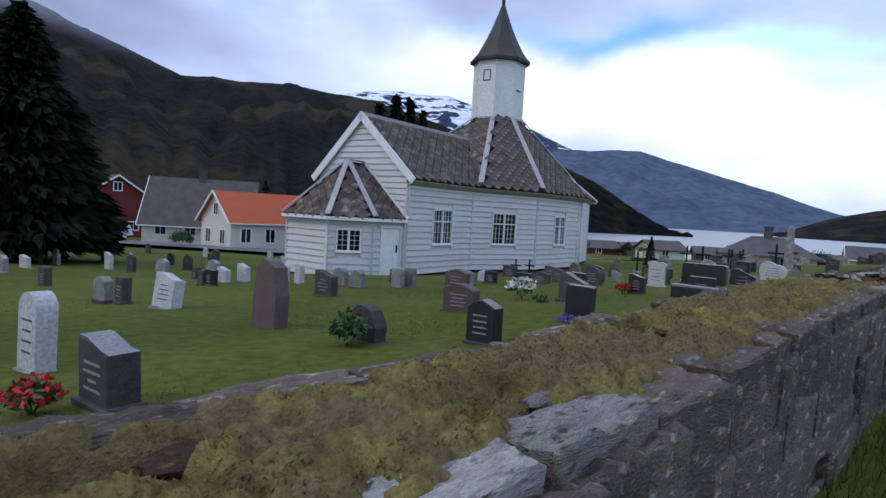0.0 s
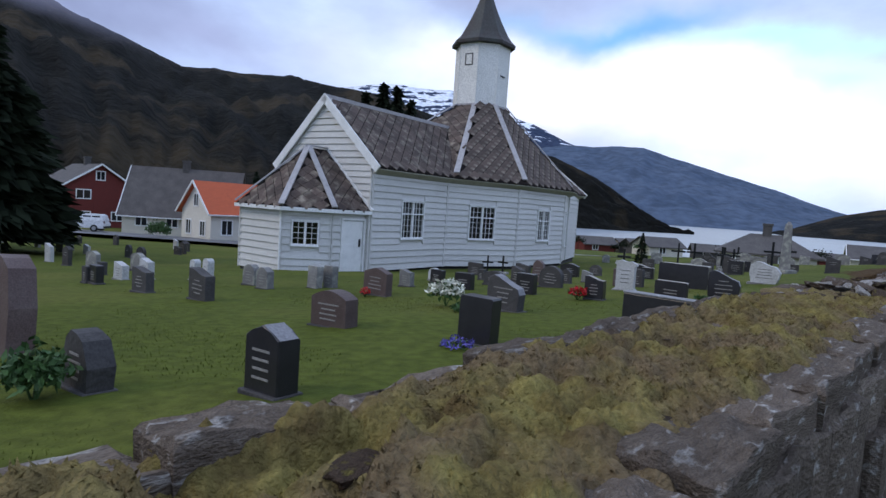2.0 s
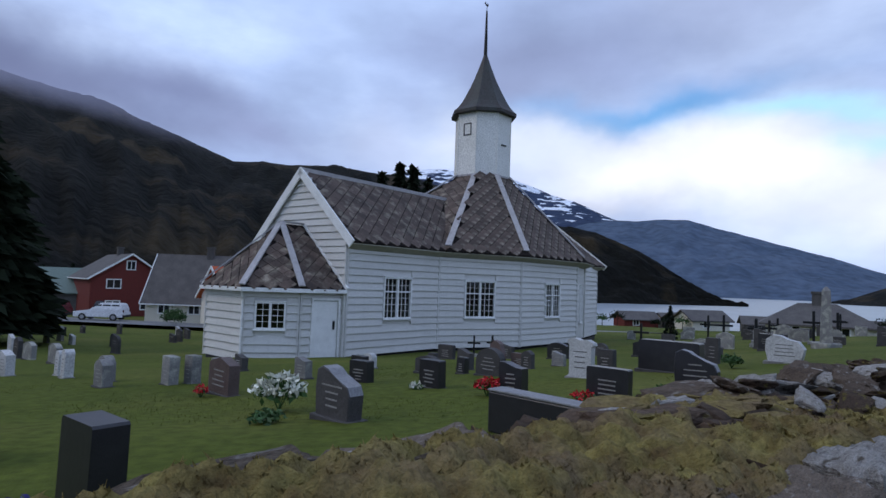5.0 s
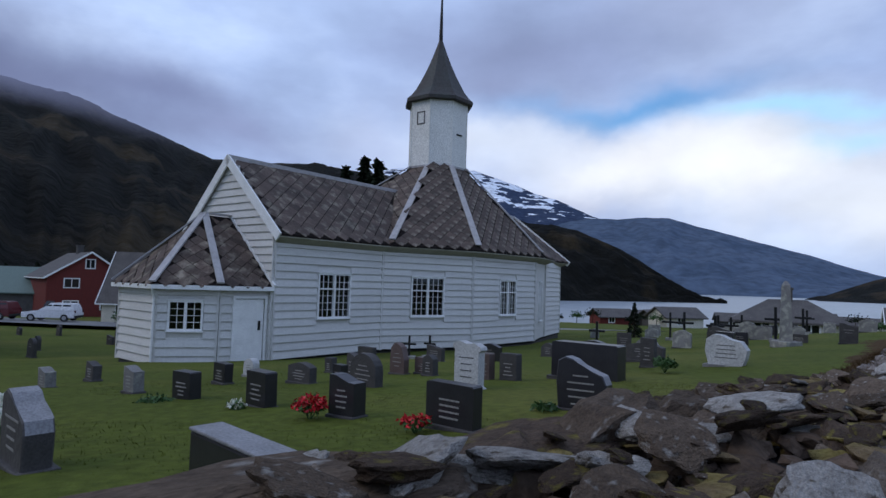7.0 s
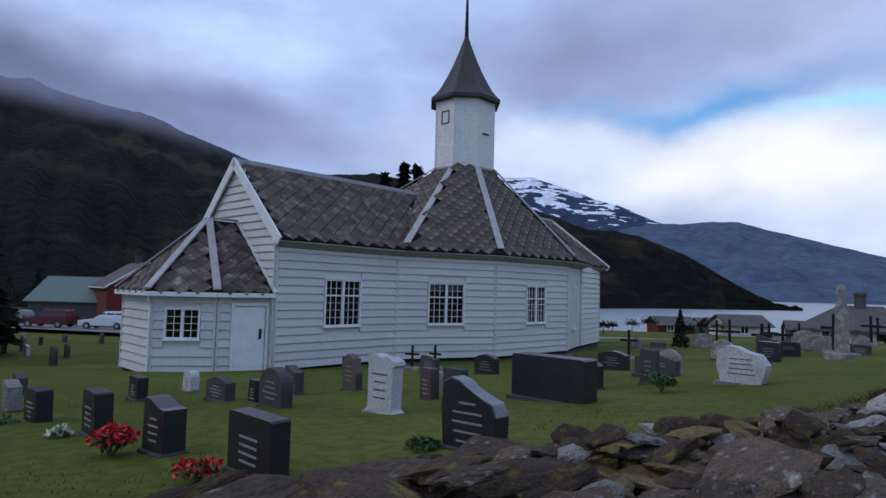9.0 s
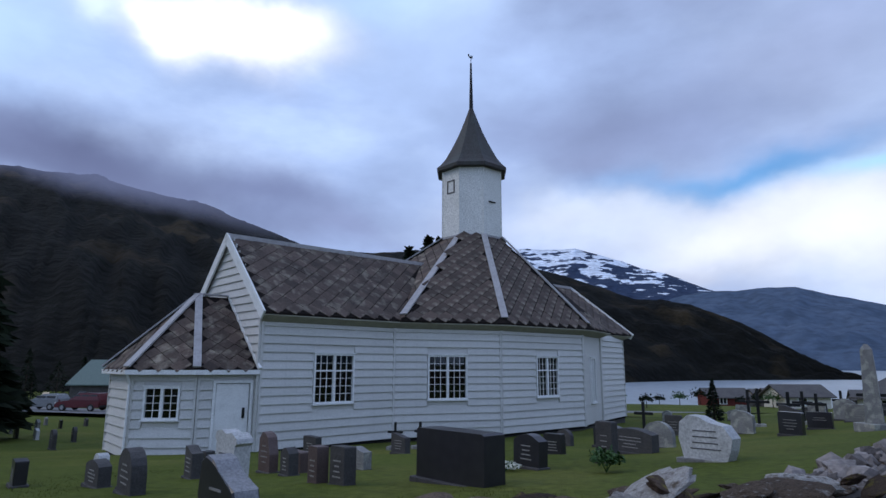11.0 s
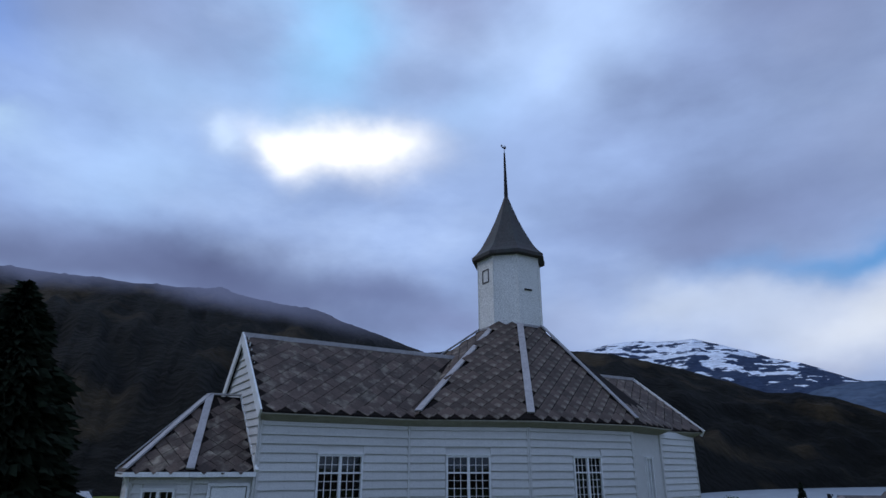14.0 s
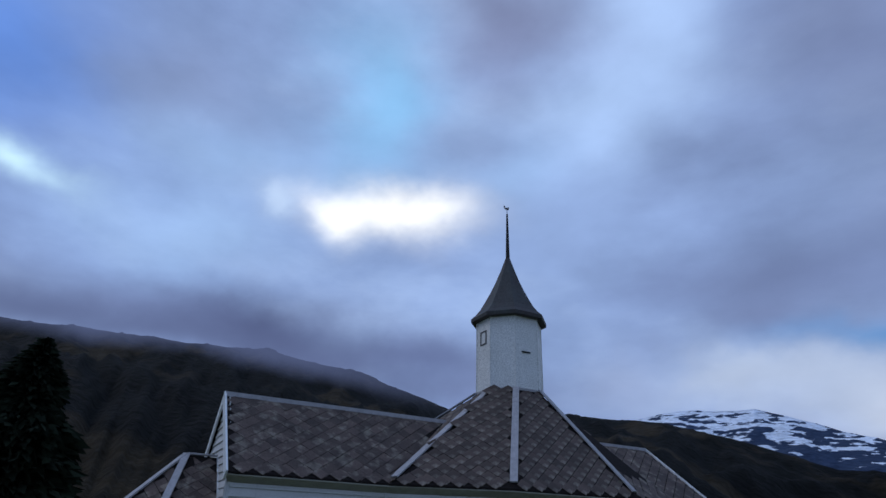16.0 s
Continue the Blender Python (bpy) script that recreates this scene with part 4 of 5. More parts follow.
part("moss_cover", bm, M_MOSS, stone_wall, "dry yellow-green moss", True, "stuff")
# moss tufts that break up the cushion
verts, faces = [], []
for _ in range(26000):
    s, n_ = rng.uniform(-2.4, 6.6), rng.uniform(.14, .82)
    if noise.noise((s * 2.2, n_ * 2.4, .3)) < rng.uniform(-.3, .2):
        continue
    p = wall_xy(s, n_)
    z = wall_top(s) + moss_height(s, n_) - .004
    a, w_, h_ = rng.random() * 6.28, rng.uniform(.003, .006), rng.uniform(.006, .018)
    dx, dy = math.cos(a) * w_, math.sin(a) * w_
    ox, oy = rng.uniform(-.014, .014), rng.uniform(-.014, .014)
    k = len(verts)
    verts += [(p.x - dx, p.y - dy, z), (p.x + dx, p.y + dy, z), (p.x + ox, p.y + oy, z + h_)]
    faces.append((k, k + 1, k + 2))
me = bpy.data.meshes.new("moss_tufts"); me.from_pydata(verts, [], faces); me.materials.append(M_MOSS)
ob = new("moss_tufts", me); ob.parent = stone_wall; tagged(ob, kind="stuff")
# flat pale stones lying in the moss
for s, n_, sx, sy, pale in ((.35, .20, .36, .15, 1), (-.10, .34, .26, .09, 1), (-1.2, .62, .26, .16, 0), (2.0, .22, .36, .2, 0), (1.3, .55, .18, .12, 0), (3.3, .70, .60, .20, 0), (4.4, .45, .25, .16, 0), (2.9, .18, .3, .18, 1), (5.0, .72, .5, .2, 0), (-1.6, .45, .16, .12, 0)):
    wall_stone(s, n_, wall_top(s) - .035, sx, sy, .09, PALE_ROCKS if pale else FLAT_ROCKS, 4, "bedded_stone")

# tumbled stretch of the wall
for i in range(295):
    s = rng.uniform(6.3, 13.0)
    n_ = rng.uniform(.10, 1.40)
    big = rng.random()
    sz = rng.uniform(.08, .16) if big < .7 else rng.uniform(.16, .26)
    hump = .10 * (1 - abs(n_ - .55) / .8)
    z = wall_top(s) - .06 + hump + rng.uniform(-.06, .06) - max(0, n_ - .9) * .30
    wall_stone(s, n_, z, sz * rng.uniform(1, 1.9), sz, sz * rng.uniform(.40, .70), FLAT_ROCKS if rng.random() < .8 else PALE_ROCKS, 22, "tumbled_stone")
wall_stone(8.15, 1.05, 1.52, .50, .34, .42, PALE_ROCKS, 25, "tumbled_stone")
for s, n_, sx in ((6.6, .85, 1.0), (7.6, .95, .8), (5.9, .8, .9)):
    wall_stone(s, n_, wall_top(s) - .02, sx, .42, .24, FLAT_ROCKS, 5, "tumbled_stone")


for s, sx, pool in ((6.95, .50, FLAT_ROCKS), (7.35, .55, FLAT_ROCKS), (7.85, .58, WALL_ROCKS), (8.4, .50, FLAT_ROCKS), (8.9, .46, FLAT_ROCKS)):
    wall_stone(s, .88, wall_top(s) - .03, sx * 1.05, .27, .33, pool, 10, "tumbled_stone")
# smaller stones and moss-stained chips packed between them
chips = [rock_mesh(80 + i, .6, 1, M_RUSTROCK, .5) for i in range(5)]
chip_geo = [(np.array([v.co for v in m.vertices]), [tuple(p.vertices) for p in m.polygons]) for m in chips]
verts, faces = [], []
for i in range(2600):
    s, n_ = rng.uniform(5.4, 13.3), rng.uniform(.04, 1.55)
    hump = .06 * (1 - abs(n_ - .55) / .8)
    z = wall_top(s) - .09 + hump + rng.uniform(-.05, .03) - max(0, n_ - .9) * .34
    p = wall_xy(s, n_)
    v, f = rng.choice(chip_geo)
    sz = rng.uniform(.06, .17)
    m = np.array((pose(0, 0, 0, rng.uniform(-35, 35), rng.uniform(-35, 35), rng.uniform(0, 360)) @ Matrix.Diagonal((sz * 1.5, sz, sz * .9, 1))).to_3x3())
    k = len(verts)
    verts += [tuple(q) for q in v @ m.T + np.array((p.x, p.y, z))]
    faces += [tuple(q + k for q in fc) for fc in f]
me = bpy.data.meshes.new("loose_chips"); me.from_pydata(verts, [], faces); me.materials.append(M_RUSTROCK)
ob = new("loose_chips", me); ob.parent = stone_wall; tagged(ob, kind="stuff")
# moss pads that still grow among the tumbled stones
verts, faces = [], []
pad_mesh = rock_mesh(71, .5, 2, M_MOSS, .1)
pv, pf = np.array([v.co for v in pad_mesh.vertices]), [tuple(p.vertices) for p in pad_mesh.polygons]
for i in range(170):
    s, n_ = 5.6 + 5.0 * rng.random() ** 1.7, rng.uniform(.1, .95)
    p, sz = wall_xy(s, n_), rng.uniform(.06, .20)
    m = np.array((pose(0, 0, 0, rng.uniform(-12, 12), rng.uniform(-12, 12), rng.uniform(0, 360)) @ Matrix.Diagonal((sz * 1.5, sz, sz * .6, 1))).to_3x3())
    k = len(verts)
    verts += [tuple(q) for q in pv @ m.T + np.array((p.x, p.y, wall_top(s) + rng.uniform(-.05, .02)))]
    faces += [tuple(q + k for q in fc) for fc in pf]
me = bpy.data.meshes.new("moss_pads"); me.from_pydata(verts, [], faces); me.materials.append(M_MOSS)
ob = new("moss_pads", me); ob.parent = stone_wall; tagged(ob, kind="stuff")
# earth filling under the tumbled stones
bm = bmesh.new()
prev = None
s = 5.2
while s < 13.6:
    row = []
    for k in range(14):
        n_ = .08 + k * .12
        p = wall_xy(s, n_)
        row.append(bm.verts.new((p.x, p.y, wall_top(s) - .12 - max(0, n_ - .9) * .42 + .05 * noise.noise((s * 3, n_ * 3, 7)))))
    p = wall_xy(s, 1.9)
    row.append(bm.verts.new((p.x, p.y, ground_z(p.x, p.y) - .1)))
    if prev:
        for k in range(14):
            bm.faces.new((prev[k], row[k], row[k + 1], prev[k + 1]))
    prev = row
    s += .15
part("earth_fill", bm, M_BROWNGRASS, stone_wall, "", True, "stuff")


# ---- rubble heap beyond the wall's end ----
def heap_z(s, n_):
    top = lerp_table(s, ((10.5, 1.38), (12.5, 1.50), (14.3, 1.62), (16, 1.76), (18, 1.84), (30, 1.90)))
    k = lerp_table(n_, ((-1.3, -1.3), (-.4, -.35), (.3, 0), (.9, -.02), (1.4, -.30), (2.0, -.62), (2.8, -.85), (4.5, -1.2)))
    return top + k - (max(0, 15 - s) * .25 * max(0, n_ - 1.0))


bm = bmesh.new()
prev = None
s = 10.8
while s < 32:
    row = []
    n_ = -1.3
    while n_ < 4.6:
        p = wall_xy(s, n_)
        row.append(bm.verts.new((p.x, p.y, max(heap_z(s, n_), ground_z(p.x, p.y) - .25) + .05 * noise.noise((s * 3, n_ * 3, 0)))))
        n_ += .12
    if prev:
        for i in range(len(row) - 1):
            bm.faces.new((prev[i], row[i], row[i + 1], prev[i + 1]))
    prev = row
    s += .14
heap = new("rubble_heap", finish(bm, "rubble_heap", M_BROWNGRASS, True))
tagged(heap, "heap of grey quarried stone with withered grass beside it", "rubble heap", kind="stuff")
small = [rock_mesh(60 + i, .75, 1, M_GRAVEL, .45) for i in range(5)]
coords = [(np.array([v.co for v in m.vertices]), [tuple(p.vertices) for p in m.polygons]) for m in small]
verts, faces = [], []
for i in range(13000):
    s = 11.2 + 15.8 * rng.random() ** 1.4
    n_ = rng.uniform(-1.0, 1.45) if s > 12.5 else rng.uniform(-.3, 1.3)
    p = wall_xy(s, n_)
    z = heap_z(s, n_)
    if z < ground_z(p.x, p.y) - .02:
        continue
    v, f = rng.choice(coords)
    sz = rng.uniform(.035, .09) if rng.random() < .9 else rng.uniform(.09, .17)
    m = np.array((pose(0, 0, 0, rng.uniform(0, 360), rng.uniform(-30, 30), rng.uniform(0, 360)) @ Matrix.Diagonal((sz * 1.3, sz, sz, 1))).to_3x3())
    k = len(verts)
    w_ = v @ m.T + np.array((p.x, p.y, z + sz * .12))
    verts += [tuple(q) for q in w_]
    faces += [tuple(q + k for q in fc) for fc in f]
me = bpy.data.meshes.new("heap_stones"); me.from_pydata(verts, [], faces); me.materials.append(M_GRAVEL)
ob = new("heap_stones", me); ob.parent = heap; tagged(ob, kind="stuff")


def tufts(name, parent, mat, spots, hmin, hmax, w=.006, lean=.5):
    """Grass blades, three corners each."""
    verts, faces = [], []
    for x, y, z in spots:
        a, h = rng.random() * 6.28, rng.uniform(hmin, hmax)
        dx, dy = math.cos(a) * w, math.sin(a) * w
        ox, oy = rng.uniform(-lean, lean) * h, rng.uniform(-lean, lean) * h
        k = len(verts)
        verts += [(x - dx, y - dy, z), (x + dx, y + dy, z), (x + ox, y + oy, z + h)]
        faces.append((k, k + 1, k + 2))
    me = bpy.data.meshes.new(name); me.from_pydata(verts, [], faces); me.materials.append(mat)
    ob = new(name, me)
    if parent:
        ob.parent = parent
    return tagged(ob, kind="stuff")


spots = []
for _ in range(9000):
    s, n_ = rng.uniform(12.5, 28), rng.uniform(1.0, 2.0)
    if noise.noise((s * .8, n_ * .9, 2)) < -.1:
        continue
    p = wall_xy(s, n_)
    spots.append((p.x, p.y, max(heap_z(s, n_), ground_z(p.x, p.y) - .02)))
tufts("withered_tufts", heap, M_BROWNGRASS, spots, .03, .10, .006, 1.2)
# lane-side weeds at the foot of the wall and lawn blades near it
spots = []
for _ in range(5000):
    s, n_ = rng.uniform(-2, 9), rng.uniform(-1.3, .02)
    p = wall_xy(s, n_)
    spots.append((p.x, p.y, ground_z(p.x, p.y) - .02))
tagged(tufts("lane_grass", None, M_GRASS, spots, .05, .20, .006, .6), "rough grass and weeds along the wall", "grass")
spots = []
for _ in range(42000):
    s, n_ = rng.uniform(-4, 14), .95 + 9 * rng.random() ** 1.6
    p = wall_xy(s, n_)
    spots.append((p.x, p.y, ground_z(p.x, p.y) - .01))
tagged(tufts("lawn_blades", None, M_GRASS, spots, .010, .028, .004, .7), "short mown lawn blades", "grass")


# ---- plants ----
def leaf_cloud(name, parent, mat, centre, rad, count, size, seed, bottom=-.2, shell=.4):
    """A crown of separate leaves scattered in an uneven ball."""
    r = random.Random(seed)
    verts, faces = [], []
    for _ in range(count):
        d = Vector((r.gauss(0, 1), r.gauss(0, 1), r.gauss(0, 1))).normalized()
        if d.z < bottom:
            d.z = -d.z * .5
        k = (shell + (1 - shell) * r.random()) * (1 + .35 * noise.noise(d * 2.3 + Vector((seed, 0, 0))))
        c = Vector(centre) + Vector((d.x * rad[0] * k, d.y * rad[1] * k, d.z * rad[2] * k))
        a = Vector((r.gauss(0, 1), r.gauss(0, 1), r.gauss(0, 1))).normalized() * size * r.uniform(.6, 1.3)
        b = a.cross(Vector((r.gauss(0, 1), r.gauss(0, 1), r.gauss(0, 1)))).normalized() * size * .45
        i = len(verts)
        verts += [tuple(c - a), tuple(c + b), tuple(c + a), tuple(c - b)]
        faces.append((i, i + 1, i + 2, i + 3))
    me = bpy.data.meshes.new(name); me.from_pydata(verts, [], faces); me.materials.append(mat)
    ob = new(name, me); ob.parent = parent
    return ob


def flower_plant(x, y, w, h, petal, label, seed, leaves=260, blooms=90, size=.035):
    t = thing("flowering_plant", pose(x, y, ground_z(x, y) - .02), label, "flowers")
    bm = bmesh.new()
    for i in range(5):
        a = i * 1.26 + seed
        cyl(bm, (0, 0, 0), (math.cos(a) * w * .25, math.sin(a) * w * .25, h * .6), .008, .004, 5)
    part("stem", bm, M_LEAF, t)
    leaf_cloud("foliage", t, M_LEAF, (0, 0, h * .42), (w * .5, w * .5, h * .5), leaves, size * 1.2, seed)
    leaf_cloud("blossom", t, petal, (0, 0, h * .5), (w * .52, w * .52, h * .52), blooms, size, seed + 50, .0, .75)


# ---- gravestones ----
def outline(style, w, h):
    """Half outlines of a headstone's face, from its left foot over the top to its right foot."""
    x = w / 2
    if style == "round":
        return [(-x, 0), (-x, h - x * .9)] + [(-x * math.cos(a), h - x * .9 + x * .9 * math.sin(a)) for a in (.35, .7, 1.05, 1.4, 1.74, 2.1, 2.45, 2.8)] + [(x, h - x * .9), (x, 0)]
    if style == "arch":
        return [(-x, 0), (-x, h * .82)] + [(-x + 2 * x * k / 8, h * .82 + h * .18 * math.sin(math.pi * k / 8)) for k in range(1, 8)] + [(x, h * .82), (x, 0)]
    if style == "gable":
        return [(-x, 0), (-x, h * .84), (-x * .55, h * .92), (0, h), (x * .55, h * .92), (x, h * .84), (x, 0)]
    if style == "wave":
        return [(-x * .92, 0), (-x, h * .6), (-x * .9, h * .93), (-x * .62, h), (-x * .3, h * .96), (0, h * .86), (x * .5, h * .76), (x * .85, h * .70), (x, h * .55), (x * .9, 0)]
    if style == "heart":
        return [(-x * .8, 0), (-x, h * .5), (-x * .92, h * .85), (-x * .6, h), (-x * .2, h * .98), (x * .2, h * .86), (x * .7, h * .80), (x, h * .55), (x * .9, h * .3), (x * .7, 0)]
    if style == "slope":
        return [(-x, 0), (-x, h), (-x * .5, h * .99), (x * .5, h * .86), (x, h * .84), (x, 0)]
    if style == "rough":
        return [(-x * .95, 0), (-x, h * .45), (-x * .8, h * .85), (-x * .35, h), (x * .15, h * .97), (x * .6, h * .88), (x * .98, h * .5), (x, 0)]
    if style == "ornate":
        return [(-x, 0), (-x, h * .1), (-x * .82, h * .14), (-x * .82, h * .84), (-x, h * .88), (-x * .9, h * .97), (-x * .5, h), (0, h * .95), (x * .5, h * .97), (x * .95, h * .9), (x, h * .84), (x * .82, h * .8), (x * .82, h * .14), (x, h * .1), (x, 0)]
    return [(-x, 0), (-x, h * .97), (-x * .93, h), (x * .93, h), (x, h * .97), (x, 0)]


STONES = 0


def headstone(x, y, w, h, style, mat, label, turn=236, thick=.14, lines=4, letter=None, lean=0.0, plinth=True, pale_top=False):
    global STONES
    STONES += 1
    r = random.Random(STONES * 13)
    z = ground_z(x, y) - .03
    t = thing("headstone", pose(x, y, z, lean + r.uniform(-1.5, 1.5), r.uniform(-1.5, 1.5), turn + 90 + r.uniform(-4, 4)), label, "gravestone", "gravestones in the churchyard")
    bm = bmesh.new()
    pts = outline(style, w, h + .03)
    k = .10 if style == "rough" else .02
    front = [bm.verts.new((px + r.uniform(-k, k) * w * .3, -thick / 2, pz)) for px, pz in pts]
    back = [bm.verts.new((v.co.x, thick / 2 + r.uniform(-k, k) * .2, v.co.z)) for v in front]
    bm.faces.new(front)
    bm.faces.new(back[::-1])
    sides = []
    for i in range(len(pts)):
        j = (i + 1) % len(pts)
        sides.append(bm.faces.new((front[i], back[i], back[j], front[j])))
    # upward faces in the upper half take the paler material
    if pale_top:
        for f in sides:
            f.normal_update()
            if abs(f.normal.z) > .35 and f.calc_center_median().z > h * .5:
                f.material_index = 1
    bmesh.ops.bevel(bm, geom=[e for e in bm.edges if abs(e.verts[0].co.y - e.verts[1].co.y) < .001 and e.calc_face_angle(0) > 1.0], offset=.010, segments=1, affect="EDGES")
    part("slab", bm, [mat, M_TOPSTONE], t)
    if plinth:
        bm = bmesh.new(); box(bm, (-w * .55, -thick * .7, -.04), (w * .55, thick * .7, .055), None, .01); part("plinth", bm, M_ROUGHBLACK if mat is not M_WHITESTONE else M_GREYSTONE, t)
    for i in range(lines):
        lw = w * r.uniform(.28, .6)
        zc = h * (.72 - .13 * i)
        bm = bmesh.new(); box(bm, (-lw / 2, -thick / 2 - .004, zc - .007), (lw / 2, -thick / 2 - .001, zc + .007))
        part("inscription_line", bm, letter or M_LETTER, t)
    return t


BL, RB_, BR, GR, WH = M_BLACKSTONE, M_ROUGHBLACK, M_BROWNSTONE, M_GREYSTONE, M_WHITESTONE
L_BL, L_RB, L_BR, L_GR, L_WH = "polished black granite headstone on mown grass", "rough dark granite headstone on mown grass", "red-brown granite headstone on mown grass", "weathered grey headstone on mown grass", "white marble headstone on mown grass"
headstone(-2.42, 6.35, .25, .54, "round", WH, "tall white round-topped marble headstone", thick=.13, letter=M_DARKLETTER)
headstone(-1.52, 5.62, .34, .36, "slope", RB_, "dark granite headstone beside red flowers", thick=.17, pale_top=True)
headstone(-.44, 7.78, .32, .34, "rough", RB_, "dark headstone half covered by an ivy bush", thick=.14)
headstone(-1.60, 8.75, .36, .72, "rough", BR, "tall rough brown standing stone on grass", lean=-5, thick=.20, lines=0, plinth=False)
headstone(-3.46, 10.35, .42, .48, "slope", WH, "leaning white headstone with a slanted top", thick=.16, lean=-8, letter=M_DARKLETTER)
headstone(-4.9, 11.40, .28, .37, "arch", GR, L_GR)
headstone(-4.5, 11.20, .20, .37, "flat", RB_, L_RB)
headstone(-7.62, 14.1, .25, .40, "flat", RB_, L_RB)
headstone(.60, 7.78, .29, .40, "gable", BL, "polished black headstone with a gabled top near the wall", thick=.15, pale_top=True)
headstone(.45, 10.38, .46, .38, "arch", BR, "low red-brown arched headstone on grass", thick=.18)
headstone(-1.80, 12.60, .42, .44, "slope", RB_, L_RB)
headstone(-4.77, 15.15, .28, .33, "flat", BL, L_BL)
headstone(-4.90, 16.2, .32, .35, "slope", WH, L_WH)
headstone(-3.15, 13.65, .36, .39, "slope", RB_, L_RB)
headstone(-1.58, 14.70, .30, .38, "arch", GR, L_GR)
headstone(-.78, 14.95, .24, .41, "flat", GR, L_GR); headstone(-.53, 15.1, .22, .41, "flat", GR, L_GR)
headstone(1.84, 9.60, .31, .42, "flat", BL, "black granite headstone with a recessed panel", thick=.17, lines=0)
headstone(-4.54, 16.5, .30, .43, "slope", WH, L_WH)
headstone(-3.57, 16.5, .17, .43, "round", WH, L_WH); headstone(-3.12, 16.05, .18, .46, "round", WH, L_WH)
headstone(-2.08, 15.5, .36, .39, "round", GR, L_GR)
headstone(.44, 13.98, .50, .45, "gable", BR, "red-brown headstone with red flowers in front")
headstone(2.32, 12.24, .50, .46, "wave", RB_, "dark headstone with a pale wavy top edge", thick=.17, pale_top=True)
headstone(-4.98, 15.25, .20, .30, "flat", RB_, L_RB); headstone(-6.19, 17.75, .18, .30, "flat", RB_, L_RB)
headstone(2.90, 14.70, .33, .37, "flat", BL, "polished black headstone with small white flowers"); headstone(1.86, 15.22, .33, .33, "flat", BL, L_BL)
headstone(3.92, 14.08, .30, .38, "slope", BL, "polished black headstone beside red flowers", thick=.16)
headstone(.76, 16.05, .26, .33, "slope", GR, L_GR)
headstone(4.99, 16.12, .42, .60, "ornate", WH, "pale ornate marble headstone with scrolled top", thick=.15, letter=M_DARKLETTER)
headstone(6.09, 14.35, .50, .50, "wave", BL, "black heart-shaped headstone with pale edge and script", thick=.15, lines=5, pale_top=True)
headstone(9.49, 19.6, .70, .55, "heart", WH, "large white heart-shaped headstone near the rubble", thick=.22, letter=M_DARKLETTER)
headstone(6.70, 17.62, 1.02, .53, "flat", BL, "wide polished black family headstone", thick=.30, lines=0)
headstone(3.63, 16.55, .48, .45, "round", RB_, L_RB); headstone(3.75, 19.0, .32, .54, "rough", BR, "rough brown standing headstone near the church")
headstone(4.21, 18.95, .38, .28, "flat", BR, L_BR); headstone(4.91, 13.50, .46, .36, "flat", BL, "polished black headstone close to the tumbled wall", thick=.13, lines=4)
headstone(2.55, 17.3, .45, .30, "arch", RB_, L_RB); headstone(2.41, 19.6, .17, .27, "flat", RB_, L_RB); headstone(1.33, 17.4, .30, .30, "flat", BL, L_BL)
headstone(1.22, 18.8, .25, .30, "round", WH, L_WH); headstone(-1.13, 18.1, .24, .30, "slope", RB_, L_RB); headstone(-.94, 16.8, .28, .28, "slope", GR, L_GR)
headstone(7.25, 19.55, .44, .43, "arch", BL, L_BL, thick=.18); headstone(7.42, 22.2, .36, .36, "flat", BL, L_BL); headstone(8.71, 22.0, .78, .40, "arch", RB_, L_RB, thick=.24)
headstone(5.56, 17.25, .28, .40, "flat", RB_, L_RB); headstone(5.22, 17.4, .20, .40, "flat", BR, L_BR); headstone(4.98, 19.3, .25, .30, "slope", GR, L_GR)
headstone(4.32, 18.5, .22, .35, "arch", RB_, L_RB); headstone(3.16, 17.05, .16, .28, "flat", BL, L_BL); headstone(3.15, 18.2, .30, .39, "slope", RB_, L_RB)
headstone(12.87, 28.3, .55, .56, "flat", BL, L_BL, thick=.2); headstone(10.5, 31.5, .5, .6, "flat", RB_, L_RB); headstone(8.47, 26.6, .8, .5, "arch", BL, L_BL, thick=.22)
headstone(9.32, 24.1, .6, .5, "round", GR, L_GR); headstone(7.33, 28.1, .48, .45, "round", RB_, L_RB); headstone(16.2, 33.2, .75, .55, "flat", GR, L_GR); headstone(16.0, 30.0, .55, .30, "flat", RB_, L_RB)
headstone(8.25, 20.1, .26, .55, "flat", RB_, L_RB); headstone(5.4, 23.5, .6, .45, "arch", BL, L_BL); headstone(4.0, 24.2, .5, .42, "slope", RB_, L_RB); headstone(2.4, 23.2, .5, .40, "flat", RB_, L_RB)
rg = random.Random(9)
for i in range(46):  # far rows towards the lane, seen only as small dark shapes
    x, y = rg.uniform(-27, -6), rg.uniform(19, 46)
    if math.hypot(x + 20.5, y - 31.5) < 2.2 or (x > -9.5 and y > 24):
        continue
    sty, mt, lb = rg.choice((("slope", RB_, L_RB), ("arch", GR, L_GR), ("flat", BL, L_BL), ("round", RB_, L_RB), ("slope", WH, L_WH), ("gable", RB_, L_RB)))
    headstone(x, y, rg.uniform(.4, .62), rg.uniform(.45, .85), sty, mt, lb, lines=2)
for i in range(26):
    x, y = rg.uniform(11.5, 27), rg.uniform(27, 48)
    sty, mt, lb = rg.choice((("slope", RB_, L_RB), ("arch", GR, L_GR), ("flat", BL, L_BL), ("round", RB_, L_RB), ("flat", GR, L_GR)))
    headstone(x, y, rg.uniform(.45, .7), rg.uniform(.45, .8), sty, mt, lb, lines=2)

